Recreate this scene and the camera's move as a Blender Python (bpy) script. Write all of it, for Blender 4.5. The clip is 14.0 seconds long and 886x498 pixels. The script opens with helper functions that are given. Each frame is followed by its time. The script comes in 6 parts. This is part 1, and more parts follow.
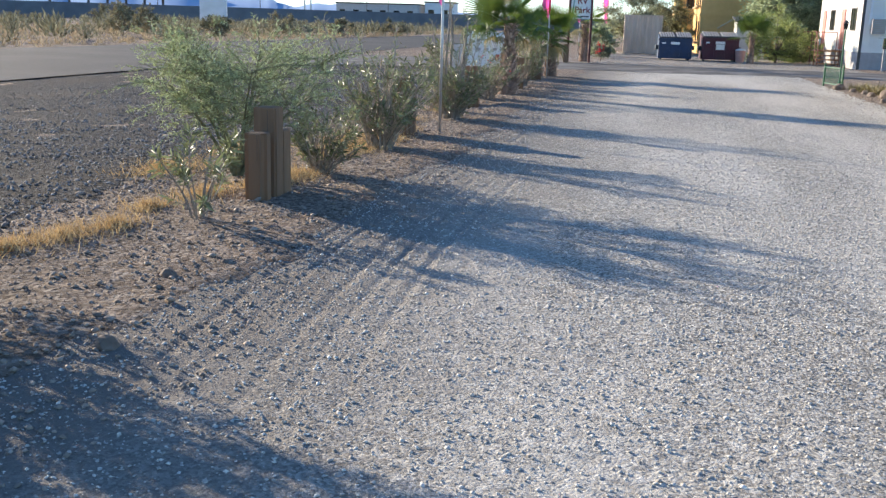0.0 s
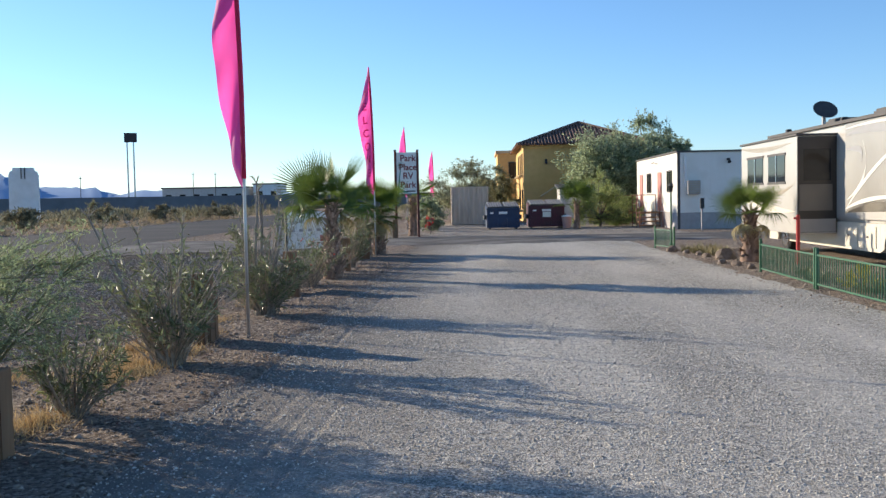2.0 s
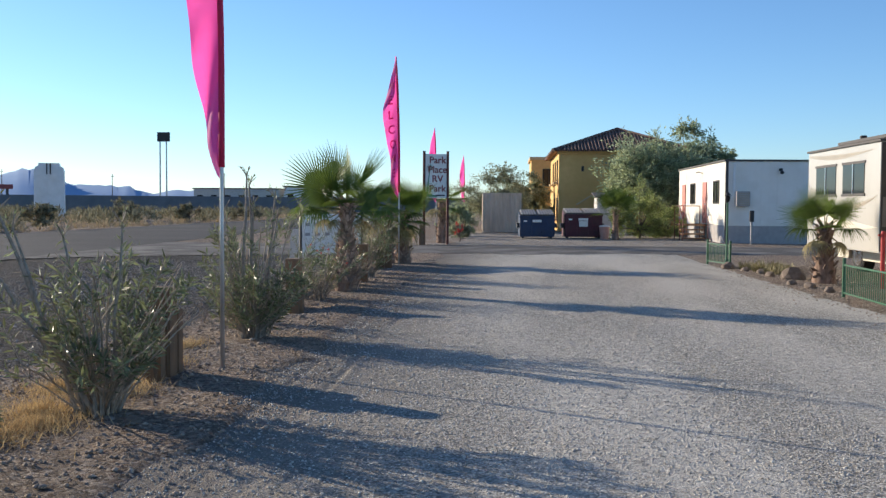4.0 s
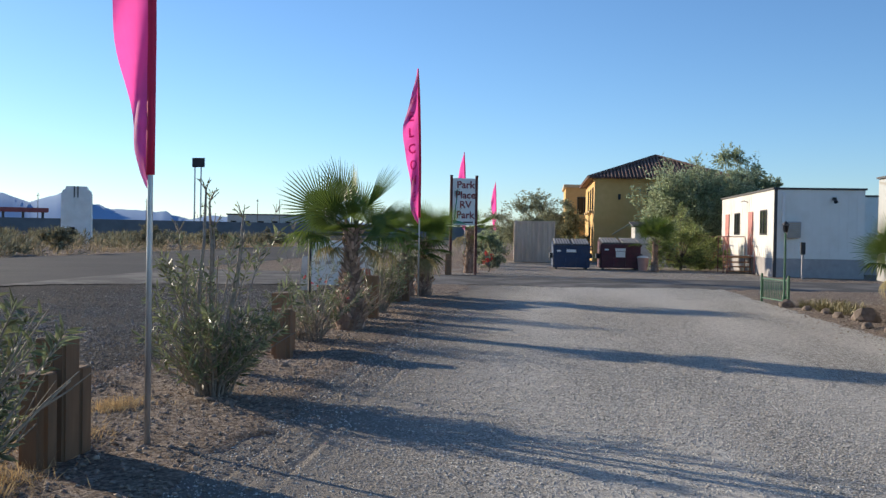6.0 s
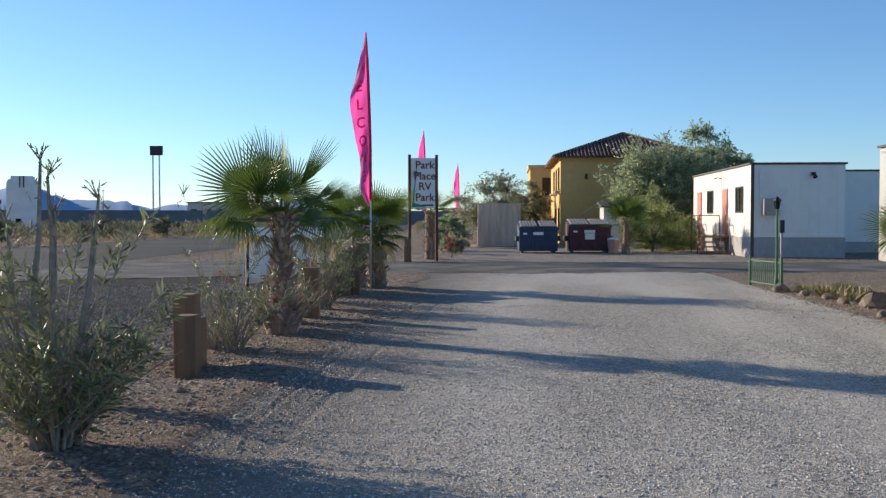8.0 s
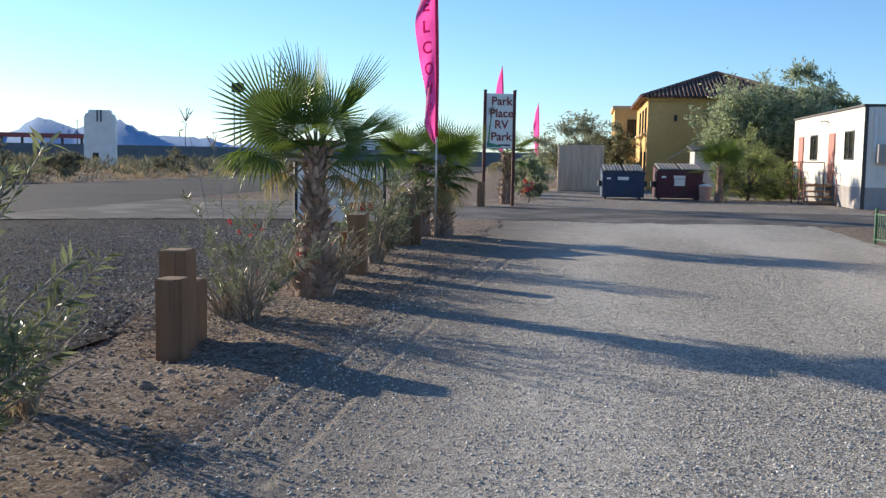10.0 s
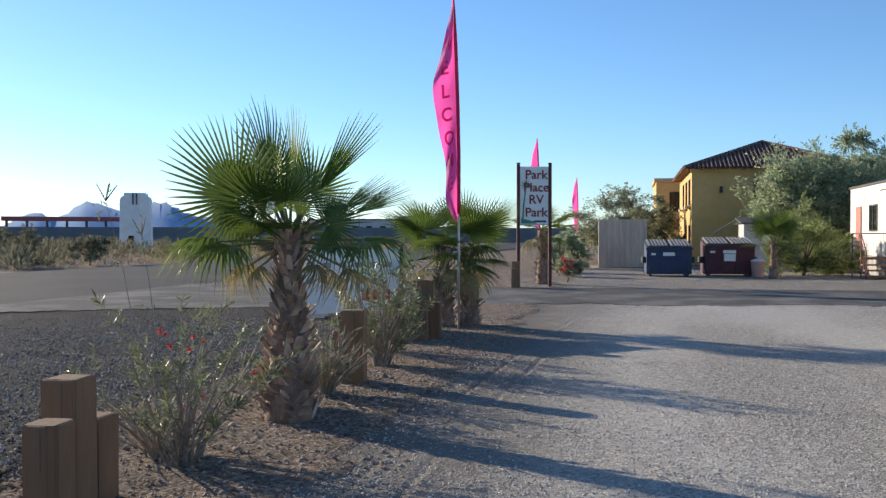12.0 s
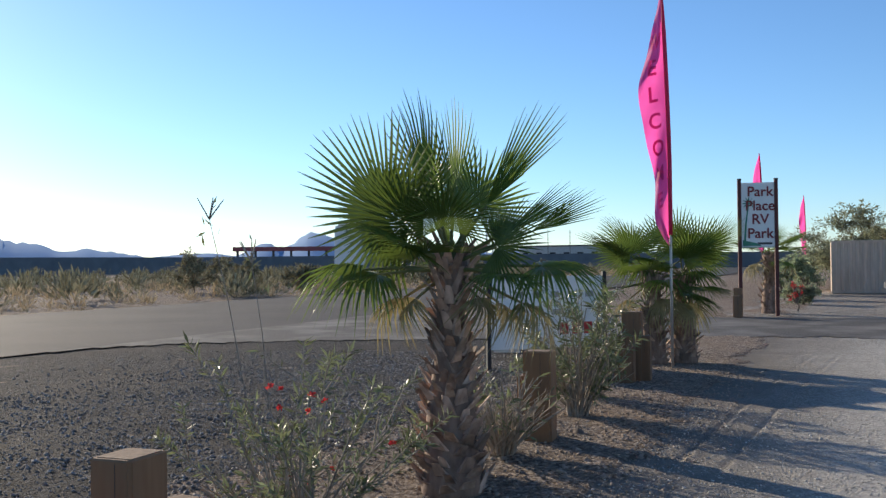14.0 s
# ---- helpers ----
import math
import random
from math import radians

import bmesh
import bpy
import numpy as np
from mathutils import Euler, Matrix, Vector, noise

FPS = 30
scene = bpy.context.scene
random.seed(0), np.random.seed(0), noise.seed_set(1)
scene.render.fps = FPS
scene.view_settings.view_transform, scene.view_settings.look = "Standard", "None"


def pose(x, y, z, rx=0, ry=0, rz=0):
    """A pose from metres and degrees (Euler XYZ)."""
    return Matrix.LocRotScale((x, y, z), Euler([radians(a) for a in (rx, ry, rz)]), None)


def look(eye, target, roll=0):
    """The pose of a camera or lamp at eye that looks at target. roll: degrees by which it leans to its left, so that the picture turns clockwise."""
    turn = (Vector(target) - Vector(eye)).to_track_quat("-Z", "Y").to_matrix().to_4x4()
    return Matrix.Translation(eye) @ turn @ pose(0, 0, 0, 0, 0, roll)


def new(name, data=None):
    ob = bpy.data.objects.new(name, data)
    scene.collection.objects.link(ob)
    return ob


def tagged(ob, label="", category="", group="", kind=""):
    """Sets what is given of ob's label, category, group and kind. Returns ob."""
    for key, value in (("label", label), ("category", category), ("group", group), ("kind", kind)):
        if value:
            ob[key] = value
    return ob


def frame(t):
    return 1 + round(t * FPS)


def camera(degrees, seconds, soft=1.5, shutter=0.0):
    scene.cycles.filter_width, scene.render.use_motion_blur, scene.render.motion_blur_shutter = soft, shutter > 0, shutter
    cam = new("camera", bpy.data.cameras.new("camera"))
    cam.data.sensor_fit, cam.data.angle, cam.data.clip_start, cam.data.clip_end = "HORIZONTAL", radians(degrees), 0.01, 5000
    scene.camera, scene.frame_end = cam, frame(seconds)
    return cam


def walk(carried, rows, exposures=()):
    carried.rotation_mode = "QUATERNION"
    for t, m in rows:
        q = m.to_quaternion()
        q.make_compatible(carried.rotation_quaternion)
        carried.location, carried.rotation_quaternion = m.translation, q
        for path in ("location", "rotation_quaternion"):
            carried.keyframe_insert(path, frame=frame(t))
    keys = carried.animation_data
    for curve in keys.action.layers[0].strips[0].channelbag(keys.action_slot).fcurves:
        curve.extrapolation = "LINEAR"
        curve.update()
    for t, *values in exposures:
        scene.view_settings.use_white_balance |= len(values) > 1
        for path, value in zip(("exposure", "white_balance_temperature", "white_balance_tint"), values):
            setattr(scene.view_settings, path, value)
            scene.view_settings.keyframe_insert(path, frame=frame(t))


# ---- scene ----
cam = camera(48.7, 14.0, soft=1.4)
PATH = [
    (0, (2.801, -0.94, 1.623), (2.412, 0.969, 1.172), 1.7),
    (0.2, (2.866, -0.689, 1.622), (2.505, 1.238, 1.229), 1.0),
    (0.5, (2.784, -0.311, 1.614), (2.464, 1.649, 1.381), 1.4),
    (1, (2.709, 0.257, 1.619), (2.679, 2.251, 1.468), 0.4),
    (1.5, (2.705, 0.873, 1.627), (2.643, 2.868, 1.498), -0.7),
    (2, (2.653, 1.432, 1.662), (2.579, 3.429, 1.561), -1.1),
    (2.2, (2.671, 1.727, 1.615), (2.595, 3.724, 1.52), -1.4),
    (4.3, (2.506, 4.537, 1.592), (2.36, 6.53, 1.509), 0.7),
    (4.5, (2.492, 4.786, 1.586), (2.328, 6.778, 1.519), 0.7),
    (5, (2.509, 5.433, 1.585), (2.276, 7.419, 1.549), 0.6),
    (5.5, (2.499, 6.072, 1.587), (2.285, 8.061, 1.57), 1.3),
    (6, (2.583, 6.709, 1.574), (2.381, 8.698, 1.544), 1.0),
    (6.5, (2.558, 7.36, 1.579), (2.415, 9.354, 1.521), 0.9),
    (7, (2.569, 7.987, 1.549), (2.453, 9.983, 1.494), 0.3),
    (7.2, (2.577, 8.23, 1.571), (2.449, 10.225, 1.504), -0.1),
    (9.3, (2.457, 11.024, 1.517), (2.299, 13.018, 1.467), 0.7),
    (9.5, (2.507, 11.255, 1.538), (2.28, 13.24, 1.452), 0.8),
    (10, (2.439, 11.911, 1.528), (2.153, 13.882, 1.347), 1.0),
    (10.5, (2.457, 12.538, 1.56), (2.115, 14.505, 1.456), 0.9),
    (11, (2.457, 13.078, 1.585), (2.083, 15.043, 1.545), 1.1),
    (11.5, (2.375, 13.706, 1.578), (2.01, 15.672, 1.54), 0.9),
    (12, (2.388, 14.255, 1.594), (2.016, 16.22, 1.568), 0.0),
    (12.5, (2.303, 14.814, 1.571), (1.921, 16.777, 1.556), 0.1),
    (13, (2.308, 15.334, 1.559), (1.843, 17.279, 1.569), -0.5),
    (13.5, (2.23, 15.769, 1.567), (1.597, 17.666, 1.591), -0.2),
    (14, (2.109, 16.099, 1.583), (1.326, 17.939, 1.613), -0.6),
]
walk(cam, [(t, look(eye, target, roll)) for t, eye, target, roll in PATH],
     exposures=[(0.0, 1.19), (0.5, 1.04), (1.0, 0.85), (1.5, 0.72), (2.0, 0.63), (4.5, 0.47), (5.5, 0.36), (7.0, 0.38), (9.5, 0.46), (10.0, 0.60), (10.5, 0.80), (11.0, 0.64), (12.5, 0.50), (14.0, 0.38)])


# ---- world, sun ----
SUN_EL, SUN_AZ = 15.4, -60.0
world = bpy.data.worlds.new("sky")
scene.world = world
world.use_nodes = True
_nt = world.node_tree
_sky = _nt.nodes.new("ShaderNodeTexSky")
_sky.sky_type, _sky.sun_disc = "NISHITA", False
_sky.sun_elevation, _sky.sun_rotation = radians(SUN_EL), radians(SUN_AZ % 360)
_sky.altitude, _sky.air_density, _sky.dust_density, _sky.ozone_density = 300, 0.9, 0.15, 5.0
_bg = _nt.nodes["Background"]
_bg.inputs["Strength"].default_value = 0.134
_nt.links.new(_sky.outputs["Color"], _bg.inputs["Color"])
_sd = bpy.data.lights.new("sun", "SUN")
_sd.energy, _sd.angle, _sd.color = 5.0, radians(0.5), (1.0, 0.86, 0.68)
sun = new("sun", _sd)
_az, _el = radians(SUN_AZ), radians(SUN_EL)
sun.matrix_world = look((math.sin(_az) * math.cos(_el) * 60, math.cos(_az) * math.cos(_el) * 60, math.sin(_el) * 60), (0, 0, 0))


# ---- materials ----
def mat(name, c1, c2, rough=0.8, scale=20.0, bump=0.2, bscale=None, stain=None, sscale=1.2, samt=0.5,
        metal=0.0, island=0.0, objrand=0.0, trans=0.0, stretch=(1, 1, 1), spec=0.5, bdist=0.01):
    """Two-scale procedural surface: grain c1-c2, stains, relief; variation by mesh island or by object."""
    m = bpy.data.materials.new(name)
    m.use_nodes = True
    nt = m.node_tree
    n, l = nt.nodes, nt.links
    b = n["Principled BSDF"]
    b.inputs["Roughness"].default_value = rough
    b.inputs["Metallic"].default_value = metal
    b.inputs["Specular IOR Level"].default_value = spec
    tc = n.new("ShaderNodeTexCoord")
    mp = n.new("ShaderNodeMapping")
    mp.inputs["Scale"].default_value = stretch
    l.new(tc.outputs["Object"], mp.inputs["Vector"])
    nz = n.new("ShaderNodeTexNoise")
    nz.inputs["Scale"].default_value, nz.inputs["Detail"].default_value = scale, 6
    l.new(mp.outputs[0], nz.inputs["Vector"])
    rp = n.new("ShaderNodeValToRGB")
    rp.color_ramp.elements[0].position, rp.color_ramp.elements[1].position = 0.3, 0.7
    rp.color_ramp.elements[0].color, rp.color_ramp.elements[1].color = (*c1, 1), (*c2, 1)
    l.new(nz.outputs["Fac"], rp.inputs["Fac"])
    col = rp.outputs["Color"]
    if stain:
        ns = n.new("ShaderNodeTexNoise")
        ns.inputs["Scale"].default_value, ns.inputs["Detail"].default_value = sscale, 5
        l.new(mp.outputs[0], ns.inputs["Vector"])
        mr = n.new("ShaderNodeMapRange")
        mr.inputs["From Min"].default_value, mr.inputs["From Max"].default_value = 0.45, 0.68
        mr.inputs["To Max"].default_value = samt
        l.new(ns.outputs["Fac"], mr.inputs["Value"])
        mx = n.new("ShaderNodeMix")
        mx.data_type = "RGBA"
        mx.inputs["B"].default_value = (*stain, 1)
        mx.inputs[7].default_value = (*stain, 1)
        l.new(mr.outputs[0], mx.inputs[0])
        l.new(col, mx.inputs[6])
        col = mx.outputs[2]
    if island or objrand:
        if island:
            src = n.new("ShaderNodeNewGeometry").outputs["Random Per Island"]
        else:
            src = n.new("ShaderNodeObjectInfo").outputs["Random"]
        a = island or objrand
        mr = n.new("ShaderNodeMapRange")
        mr.inputs["To Min"].default_value, mr.inputs["To Max"].default_value = 1 - a, 1 + a
        l.new(src, mr.inputs["Value"])
        hs = n.new("ShaderNodeHueSaturation")
        l.new(mr.outputs[0], hs.inputs["Value"])
        l.new(col, hs.inputs["Color"])
        col = hs.outputs["Color"]
    l.new(col, b.inputs["Base Color"])
    if bump:
        nb = n.new("ShaderNodeTexNoise")
        nb.inputs["Scale"].default_value, nb.inputs["Detail"].default_value = bscale or scale * 2, 4
        l.new(mp.outputs[0], nb.inputs["Vector"])
        bp = n.new("ShaderNodeBump")
        bp.inputs["Strength"].default_value, bp.inputs["Distance"].default_value = bump, bdist
        l.new(nb.outputs["Fac"], bp.inputs["Height"])
        l.new(bp.outputs[0], b.inputs["Normal"])
    if trans:
        out = n["Material Output"]
        tr = n.new("ShaderNodeBsdfTranslucent")
        l.new(col, tr.inputs["Color"])
        ms = n.new("ShaderNodeMixShader")
        ms.inputs[0].default_value = trans
        l.new(b.outputs[0], ms.inputs[1])
        l.new(tr.outputs[0], ms.inputs[2])
        l.new(ms.outputs[0], out.inputs["Surface"])
    return m


def gravel_mat(name, cols, vscale, bump=0.8, stain=(0.3, 0.26, 0.2), samt=0.4, sscale=0.5, edge=None):
    """Loose stones: voronoi cells give each pebble a tone and a rounded relief."""
    m = bpy.data.materials.new(name)
    m.use_nodes = True
    nt = m.node_tree
    n, l = nt.nodes, nt.links
    b = n["Principled BSDF"]
    b.inputs["Roughness"].default_value = 0.9
    b.inputs["Specular IOR Level"].default_value = 0.04
    tc = n.new("ShaderNodeTexCoord")
    vo = n.new("ShaderNodeTexVoronoi")
    vo.inputs["Scale"].default_value = vscale
    l.new(tc.outputs["Object"], vo.inputs["Vector"])
    bw = n.new("ShaderNodeRGBToBW")
    l.new(vo.outputs["Color"], bw.inputs[0])
    rp = n.new("ShaderNodeValToRGB")
    while len(rp.color_ramp.elements) < len(cols):
        rp.color_ramp.elements.new(0.5)
    for i, c in enumerate(cols):
        rp.color_ramp.elements[i].position = 0.15 + 0.7 * i / (len(cols) - 1)
        rp.color_ramp.elements[i].color = (*c, 1)
    l.new(bw.outputs[0], rp.inputs["Fac"])
    ns = n.new("ShaderNodeTexNoise")
    ns.inputs["Scale"].default_value, ns.inputs["Detail"].default_value = sscale, 6
    ms_ = n.new("ShaderNodeMapping")
    ms_.inputs["Scale"].default_value = (1.0, 0.22 if edge else 1.0, 1.0)
    l.new(tc.outputs["Object"], ms_.inputs["Vector"])
    l.new(ms_.outputs[0], ns.inputs["Vector"])
    mr = n.new("ShaderNodeMapRange")
    mr.inputs["From Min"].default_value, mr.inputs["From Max"].default_value = (0.42, 0.62) if edge else (0.46, 0.68)
    mr.inputs["To Max"].default_value = samt
    l.new(ns.outputs["Fac"], mr.inputs["Value"])
    mx = n.new("ShaderNodeMix")
    mx.data_type = "RGBA"
    mx.inputs[7].default_value = (*stain, 1)
    l.new(mr.outputs[0], mx.inputs[0])
    l.new(rp.outputs["Color"], mx.inputs[6])
    # patches of coarser and finer stones, down to single grains
    nc = n.new("ShaderNodeTexNoise")
    nc.inputs["Scale"].default_value, nc.inputs["Detail"].default_value, nc.inputs["Roughness"].default_value = vscale * 0.16, 9, 0.82
    l.new(tc.outputs["Object"], nc.inputs["Vector"])
    mc = n.new("ShaderNodeMapRange")
    mc.inputs["From Min"].default_value, mc.inputs["From Max"].default_value = 0.34, 0.66
    mc.inputs["To Min"].default_value, mc.inputs["To Max"].default_value = 0.62, 1.38
    l.new(nc.outputs["Fac"], mc.inputs["Value"])
    hv = n.new("ShaderNodeHueSaturation")
    l.new(mc.outputs[0], hv.inputs["Value"])
    l.new(mx.outputs[2], hv.inputs["Color"])
    col = hv.outputs["Color"]
    if edge:
        # soil worked into the gravel along the drive's planted edge
        sx = n.new("ShaderNodeSeparateXYZ")
        l.new(tc.outputs["Object"], sx.inputs[0])
        ne = n.new("ShaderNodeTexNoise")
        ne.inputs["Scale"].default_value, ne.inputs["Detail"].default_value = 1.7, 8
        l.new(tc.outputs["Object"], ne.inputs["Vector"])
        ad = n.new("ShaderNodeMath")
        ad.operation = "MULTIPLY_ADD"
        ad.inputs[1].default_value = 1.3
        l.new(ne.outputs["Fac"], ad.inputs[0])
        l.new(sx.outputs["X"], ad.inputs[2])
        me_ = n.new("ShaderNodeMapRange")
        me_.inputs["From Min"].default_value, me_.inputs["From Max"].default_value = edge[0] + 0.65, edge[1] + 0.65
        l.new(ad.outputs[0], me_.inputs["Value"])
        m2 = n.new("ShaderNodeMix")
        m2.data_type = "RGBA"
        m2.inputs[6].default_value = (*edge[2], 1)
        l.new(me_.outputs[0], m2.inputs[0])
        l.new(col, m2.inputs[7])
        col = m2.outputs[2]
    l.new(col, b.inputs["Base Color"])
    nb = n.new("ShaderNodeTexNoise")
    nb.inputs["Scale"].default_value, nb.inputs["Detail"].default_value = vscale * 0.3, 4
    l.new(tc.outputs["Object"], nb.inputs["Vector"])
    inv = n.new("ShaderNodeMath")
    inv.operation = "SUBTRACT"
    l.new(nb.outputs["Fac"], inv.inputs[0])
    l.new(vo.outputs["Distance"], inv.inputs[1])
    bp = n.new("ShaderNodeBump")
    bp.inputs["Strength"].default_value, bp.inputs["Distance"].default_value = bump, 0.028
    co = n.new("ShaderNodeMath")
    co.operation = "MULTIPLY_ADD"
    co.inputs[1].default_value = 2.2
    l.new(nc.outputs["Fac"], co.inputs[0])
    l.new(inv.outputs[0], co.inputs[2])
    l.new(co.outputs[0], bp.inputs["Height"])
    fl = n.new("ShaderNodeMath")
    fl.operation = "MULTIPLY_ADD"
    fl.inputs[1].default_value, fl.inputs[2].default_value = -0.3 * bump, bump
    l.new(mr.outputs[0], fl.inputs[0])
    l.new(fl.outputs[0], bp.inputs["Strength"])
    l.new(bp.outputs[0], b.inputs["Normal"])
    return m


def glass_mat(name, tint):
    m = bpy.data.materials.new(name)
    m.use_nodes = True
    b = m.node_tree.nodes["Principled BSDF"]
    b.inputs["Base Color"].default_value = (*tint, 1)
    b.inputs["Roughness"].default_value = 0.06
    b.inputs["Specular IOR Level"].default_value = 0.3
    return m


SOIL = gravel_mat("desert_soil", [(0.145, 0.112, 0.088), (0.255, 0.205, 0.162), (0.42, 0.358, 0.295)], 34, 1.0, (0.255, 0.19, 0.137), 0.55, 0.6)
GRAVEL = gravel_mat("grey_gravel", [(0.195, 0.183, 0.160), (0.392, 0.37, 0.325), (0.64, 0.605, 0.535)], 66, 0.68, (0.58, 0.547, 0.482), 0.6, 0.6, edge=(0.5, 2.5, (0.215, 0.194, 0.168)))
YARD = gravel_mat("yard_gravel", [(0.16, 0.145, 0.125), (0.29, 0.265, 0.23), (0.45, 0.415, 0.365)], 30, 0.8, (0.30, 0.255, 0.205), 0.6, 0.25)
SHOULDER = gravel_mat("shoulder_stones", [(0.032, 0.031, 0.030), (0.066, 0.064, 0.062), (0.145, 0.139, 0.133)], 36, 1.0, (0.112, 0.096, 0.078), 0.5, 0.5)
ASPHALT = mat("asphalt", (0.05, 0.048, 0.046), (0.079, 0.076, 0.073), 0.85, 55, 0.4, 160, (0.105, 0.099, 0.090), 0.18, 0.6, spec=0.12)
DUSTYROAD = mat("dusty_asphalt", (0.075, 0.071, 0.066), (0.155, 0.146, 0.132), 0.9, 30, 0.5, 120, (0.27, 0.252, 0.225), 0.7, 0.75, spec=0.12)
STONE = mat("loose_stone", (0.34, 0.32, 0.284), (0.62, 0.587, 0.525), 0.9, 9, 0.2, 60, island=0.42)
SHSTONE = mat("shoulder_stone", (0.165, 0.151, 0.138), (0.33, 0.306, 0.282), 0.9, 9, 0.2, 60, island=0.5)
ROCK = mat("brown_rock", (0.205, 0.16, 0.124), (0.39, 0.322, 0.258), 0.9, 14, 0.5, 30, island=0.35)
BEDROCK = mat("bed_rock", (0.12, 0.088, 0.066), (0.23, 0.18, 0.14), 0.9, 9, 0.6, 22, (0.28, 0.23, 0.19), 4, 0.4)
DESERTSTRAW = mat("desert_dry_grass", (0.36, 0.275, 0.165), (0.50, 0.395, 0.25), 0.8, 8, 0, island=0.3, trans=0.25)
STRAW = mat("dry_grass", (0.46, 0.315, 0.15), (0.62, 0.455, 0.24), 0.8, 8, 0, island=0.3, trans=0.25)
TIMBER = mat("weathered_timber", (0.225, 0.120, 0.060), (0.285, 0.160, 0.083), 0.85, 8, 0.2, 12, (0.16, 0.092, 0.052), 1.0, 0.6, objrand=0.15, stretch=(3, 3, 0.4))
ENDGRAIN = mat("sawn_end", (0.15, 0.088, 0.05), (0.235, 0.15, 0.09), 0.9, 24, 0.3)
STEM = mat("oleander_stem", (0.20, 0.16, 0.12), (0.36, 0.31, 0.25), 0.85, 25, 0.3, 50, island=0.25)
DEADSTEM = mat("dry_twig", (0.30, 0.225, 0.155), (0.46, 0.37, 0.28), 0.85, 20, 0.2, island=0.25)
LEAF = mat("oleander_leaf", (0.13, 0.152, 0.070), (0.235, 0.255, 0.13), 0.42, 5, 0, island=0.45, trans=0.3)
PALELEAF = mat("palo_verde_leaf", (0.24, 0.29, 0.14), (0.36, 0.41, 0.22), 0.6, 5, 0, island=0.35, trans=0.35)
GREENBARK = mat("green_bark", (0.13, 0.14, 0.07), (0.20, 0.20, 0.11), 0.75, 15, 0.2)
MESQ = mat("mesquite_leaf", (0.275, 0.335, 0.20), (0.41, 0.465, 0.295), 0.8, 3, 0, island=0.35, trans=0.55)
SHRUBLEAF = mat("bright_shrub_leaf", (0.23, 0.28, 0.085), (0.38, 0.43, 0.17), 0.5, 3, 0, island=0.35, trans=0.45)
GREYLEAF = mat("grey_green_leaf", (0.21, 0.23, 0.145), (0.33, 0.355, 0.23), 0.6, 3, 0, island=0.35, trans=0.45)
SCRUB = mat("desert_scrub", (0.20, 0.18, 0.10), (0.34, 0.30, 0.18), 0.8, 3, 0, island=0.4, trans=0.15)
BARK = mat("grey_bark", (0.10, 0.08, 0.06), (0.19, 0.16, 0.13), 0.9, 12, 0.6, 25)
FROND = mat("palm_leaf", (0.085, 0.135, 0.022), (0.155, 0.22, 0.048), 0.36, 4, 0, objrand=0.3, trans=0.42)
FRONDDRY = mat("dry_palm_leaf", (0.24, 0.20, 0.085), (0.37, 0.31, 0.15), 0.65, 5, 0.1, objrand=0.2, trans=0.25)
PETIOLE = mat("palm_stalk", (0.10, 0.12, 0.035), (0.17, 0.18, 0.065), 0.75, 8, 0.1)
BOOT = mat("palm_boot", (0.135, 0.08, 0.052), (0.30, 0.20, 0.145), 0.85, 14, 0.5, 30, island=0.45, stretch=(1, 1, 0.4))
BOOTS = mat("palm_boot_single", (0.20, 0.122, 0.085), (0.52, 0.38, 0.29), 0.8, 14, 0.5, 30, objrand=0.45, stretch=(1, 1, 0.4))
FLAGPINK = mat("pink_cloth", (0.95, 0.10, 0.42), (0.98, 0.13, 0.48), 0.6, 3, 0.15, 9, trans=0.68)
FLAGDARK = mat("pink_cloth_print", (0.62, 0.045, 0.22), (0.68, 0.055, 0.26), 0.7, 3, 0, trans=0.55)
SLEEVE = mat("red_sleeve", (0.68, 0.02, 0.09), (0.74, 0.03, 0.11), 0.7, 3, 0.1, trans=0.25)
GALV = mat("galvanised_pole", (0.42, 0.43, 0.44), (0.58, 0.58, 0.58), 0.4, 12, 0.1, metal=0.7, stretch=(1, 1, 0.2))
WHITEP = mat("white_paint", (0.74, 0.74, 0.72), (0.82, 0.81, 0.79), 0.5, 2, 0.05, 12, (0.62, 0.59, 0.54), 0.8, 0.35)
SIGNWHITE = mat("sign_face", (0.80, 0.79, 0.74), (0.86, 0.85, 0.80), 0.45, 2, 0, None, (0.70, 0.68, 0.62), 1.5, 0.3)
SIGNRED = mat("sign_letters", (0.20, 0.025, 0.025), (0.26, 0.035, 0.03), 0.5, 5, 0)
SIGNGREEN = mat("sign_green", (0.04, 0.20, 0.12), (0.06, 0.27, 0.17), 0.5, 5, 0)
SIGNPOST = mat("sign_post_red", (0.085, 0.022, 0.018), (0.13, 0.035, 0.026), 0.7, 14, 0.3, stretch=(3, 3, 0.6))
DARK = mat("dark_metal", (0.018, 0.018, 0.02), (0.035, 0.035, 0.038), 0.55, 10, 0.1)
TRIM = mat("dark_trim", (0.055, 0.05, 0.05), (0.085, 0.08, 0.075), 0.7, 6, 0.1)
GREENP = mat("green_enamel", (0.028, 0.105, 0.055), (0.045, 0.145, 0.075), 0.45, 8, 0.1, 30, (0.12, 0.14, 0.10), 3, 0.3)
BLUEP = mat("dumpster_blue", (0.009, 0.030, 0.082), (0.015, 0.046, 0.115), 0.5, 6, 0.15, 14, (0.06, 0.06, 0.07), 2, 0.35)
REDP = mat("dumpster_maroon", (0.07, 0.014, 0.026), (0.105, 0.02, 0.036), 0.5, 6, 0.15, 14, (0.06, 0.045, 0.04), 2, 0.35)
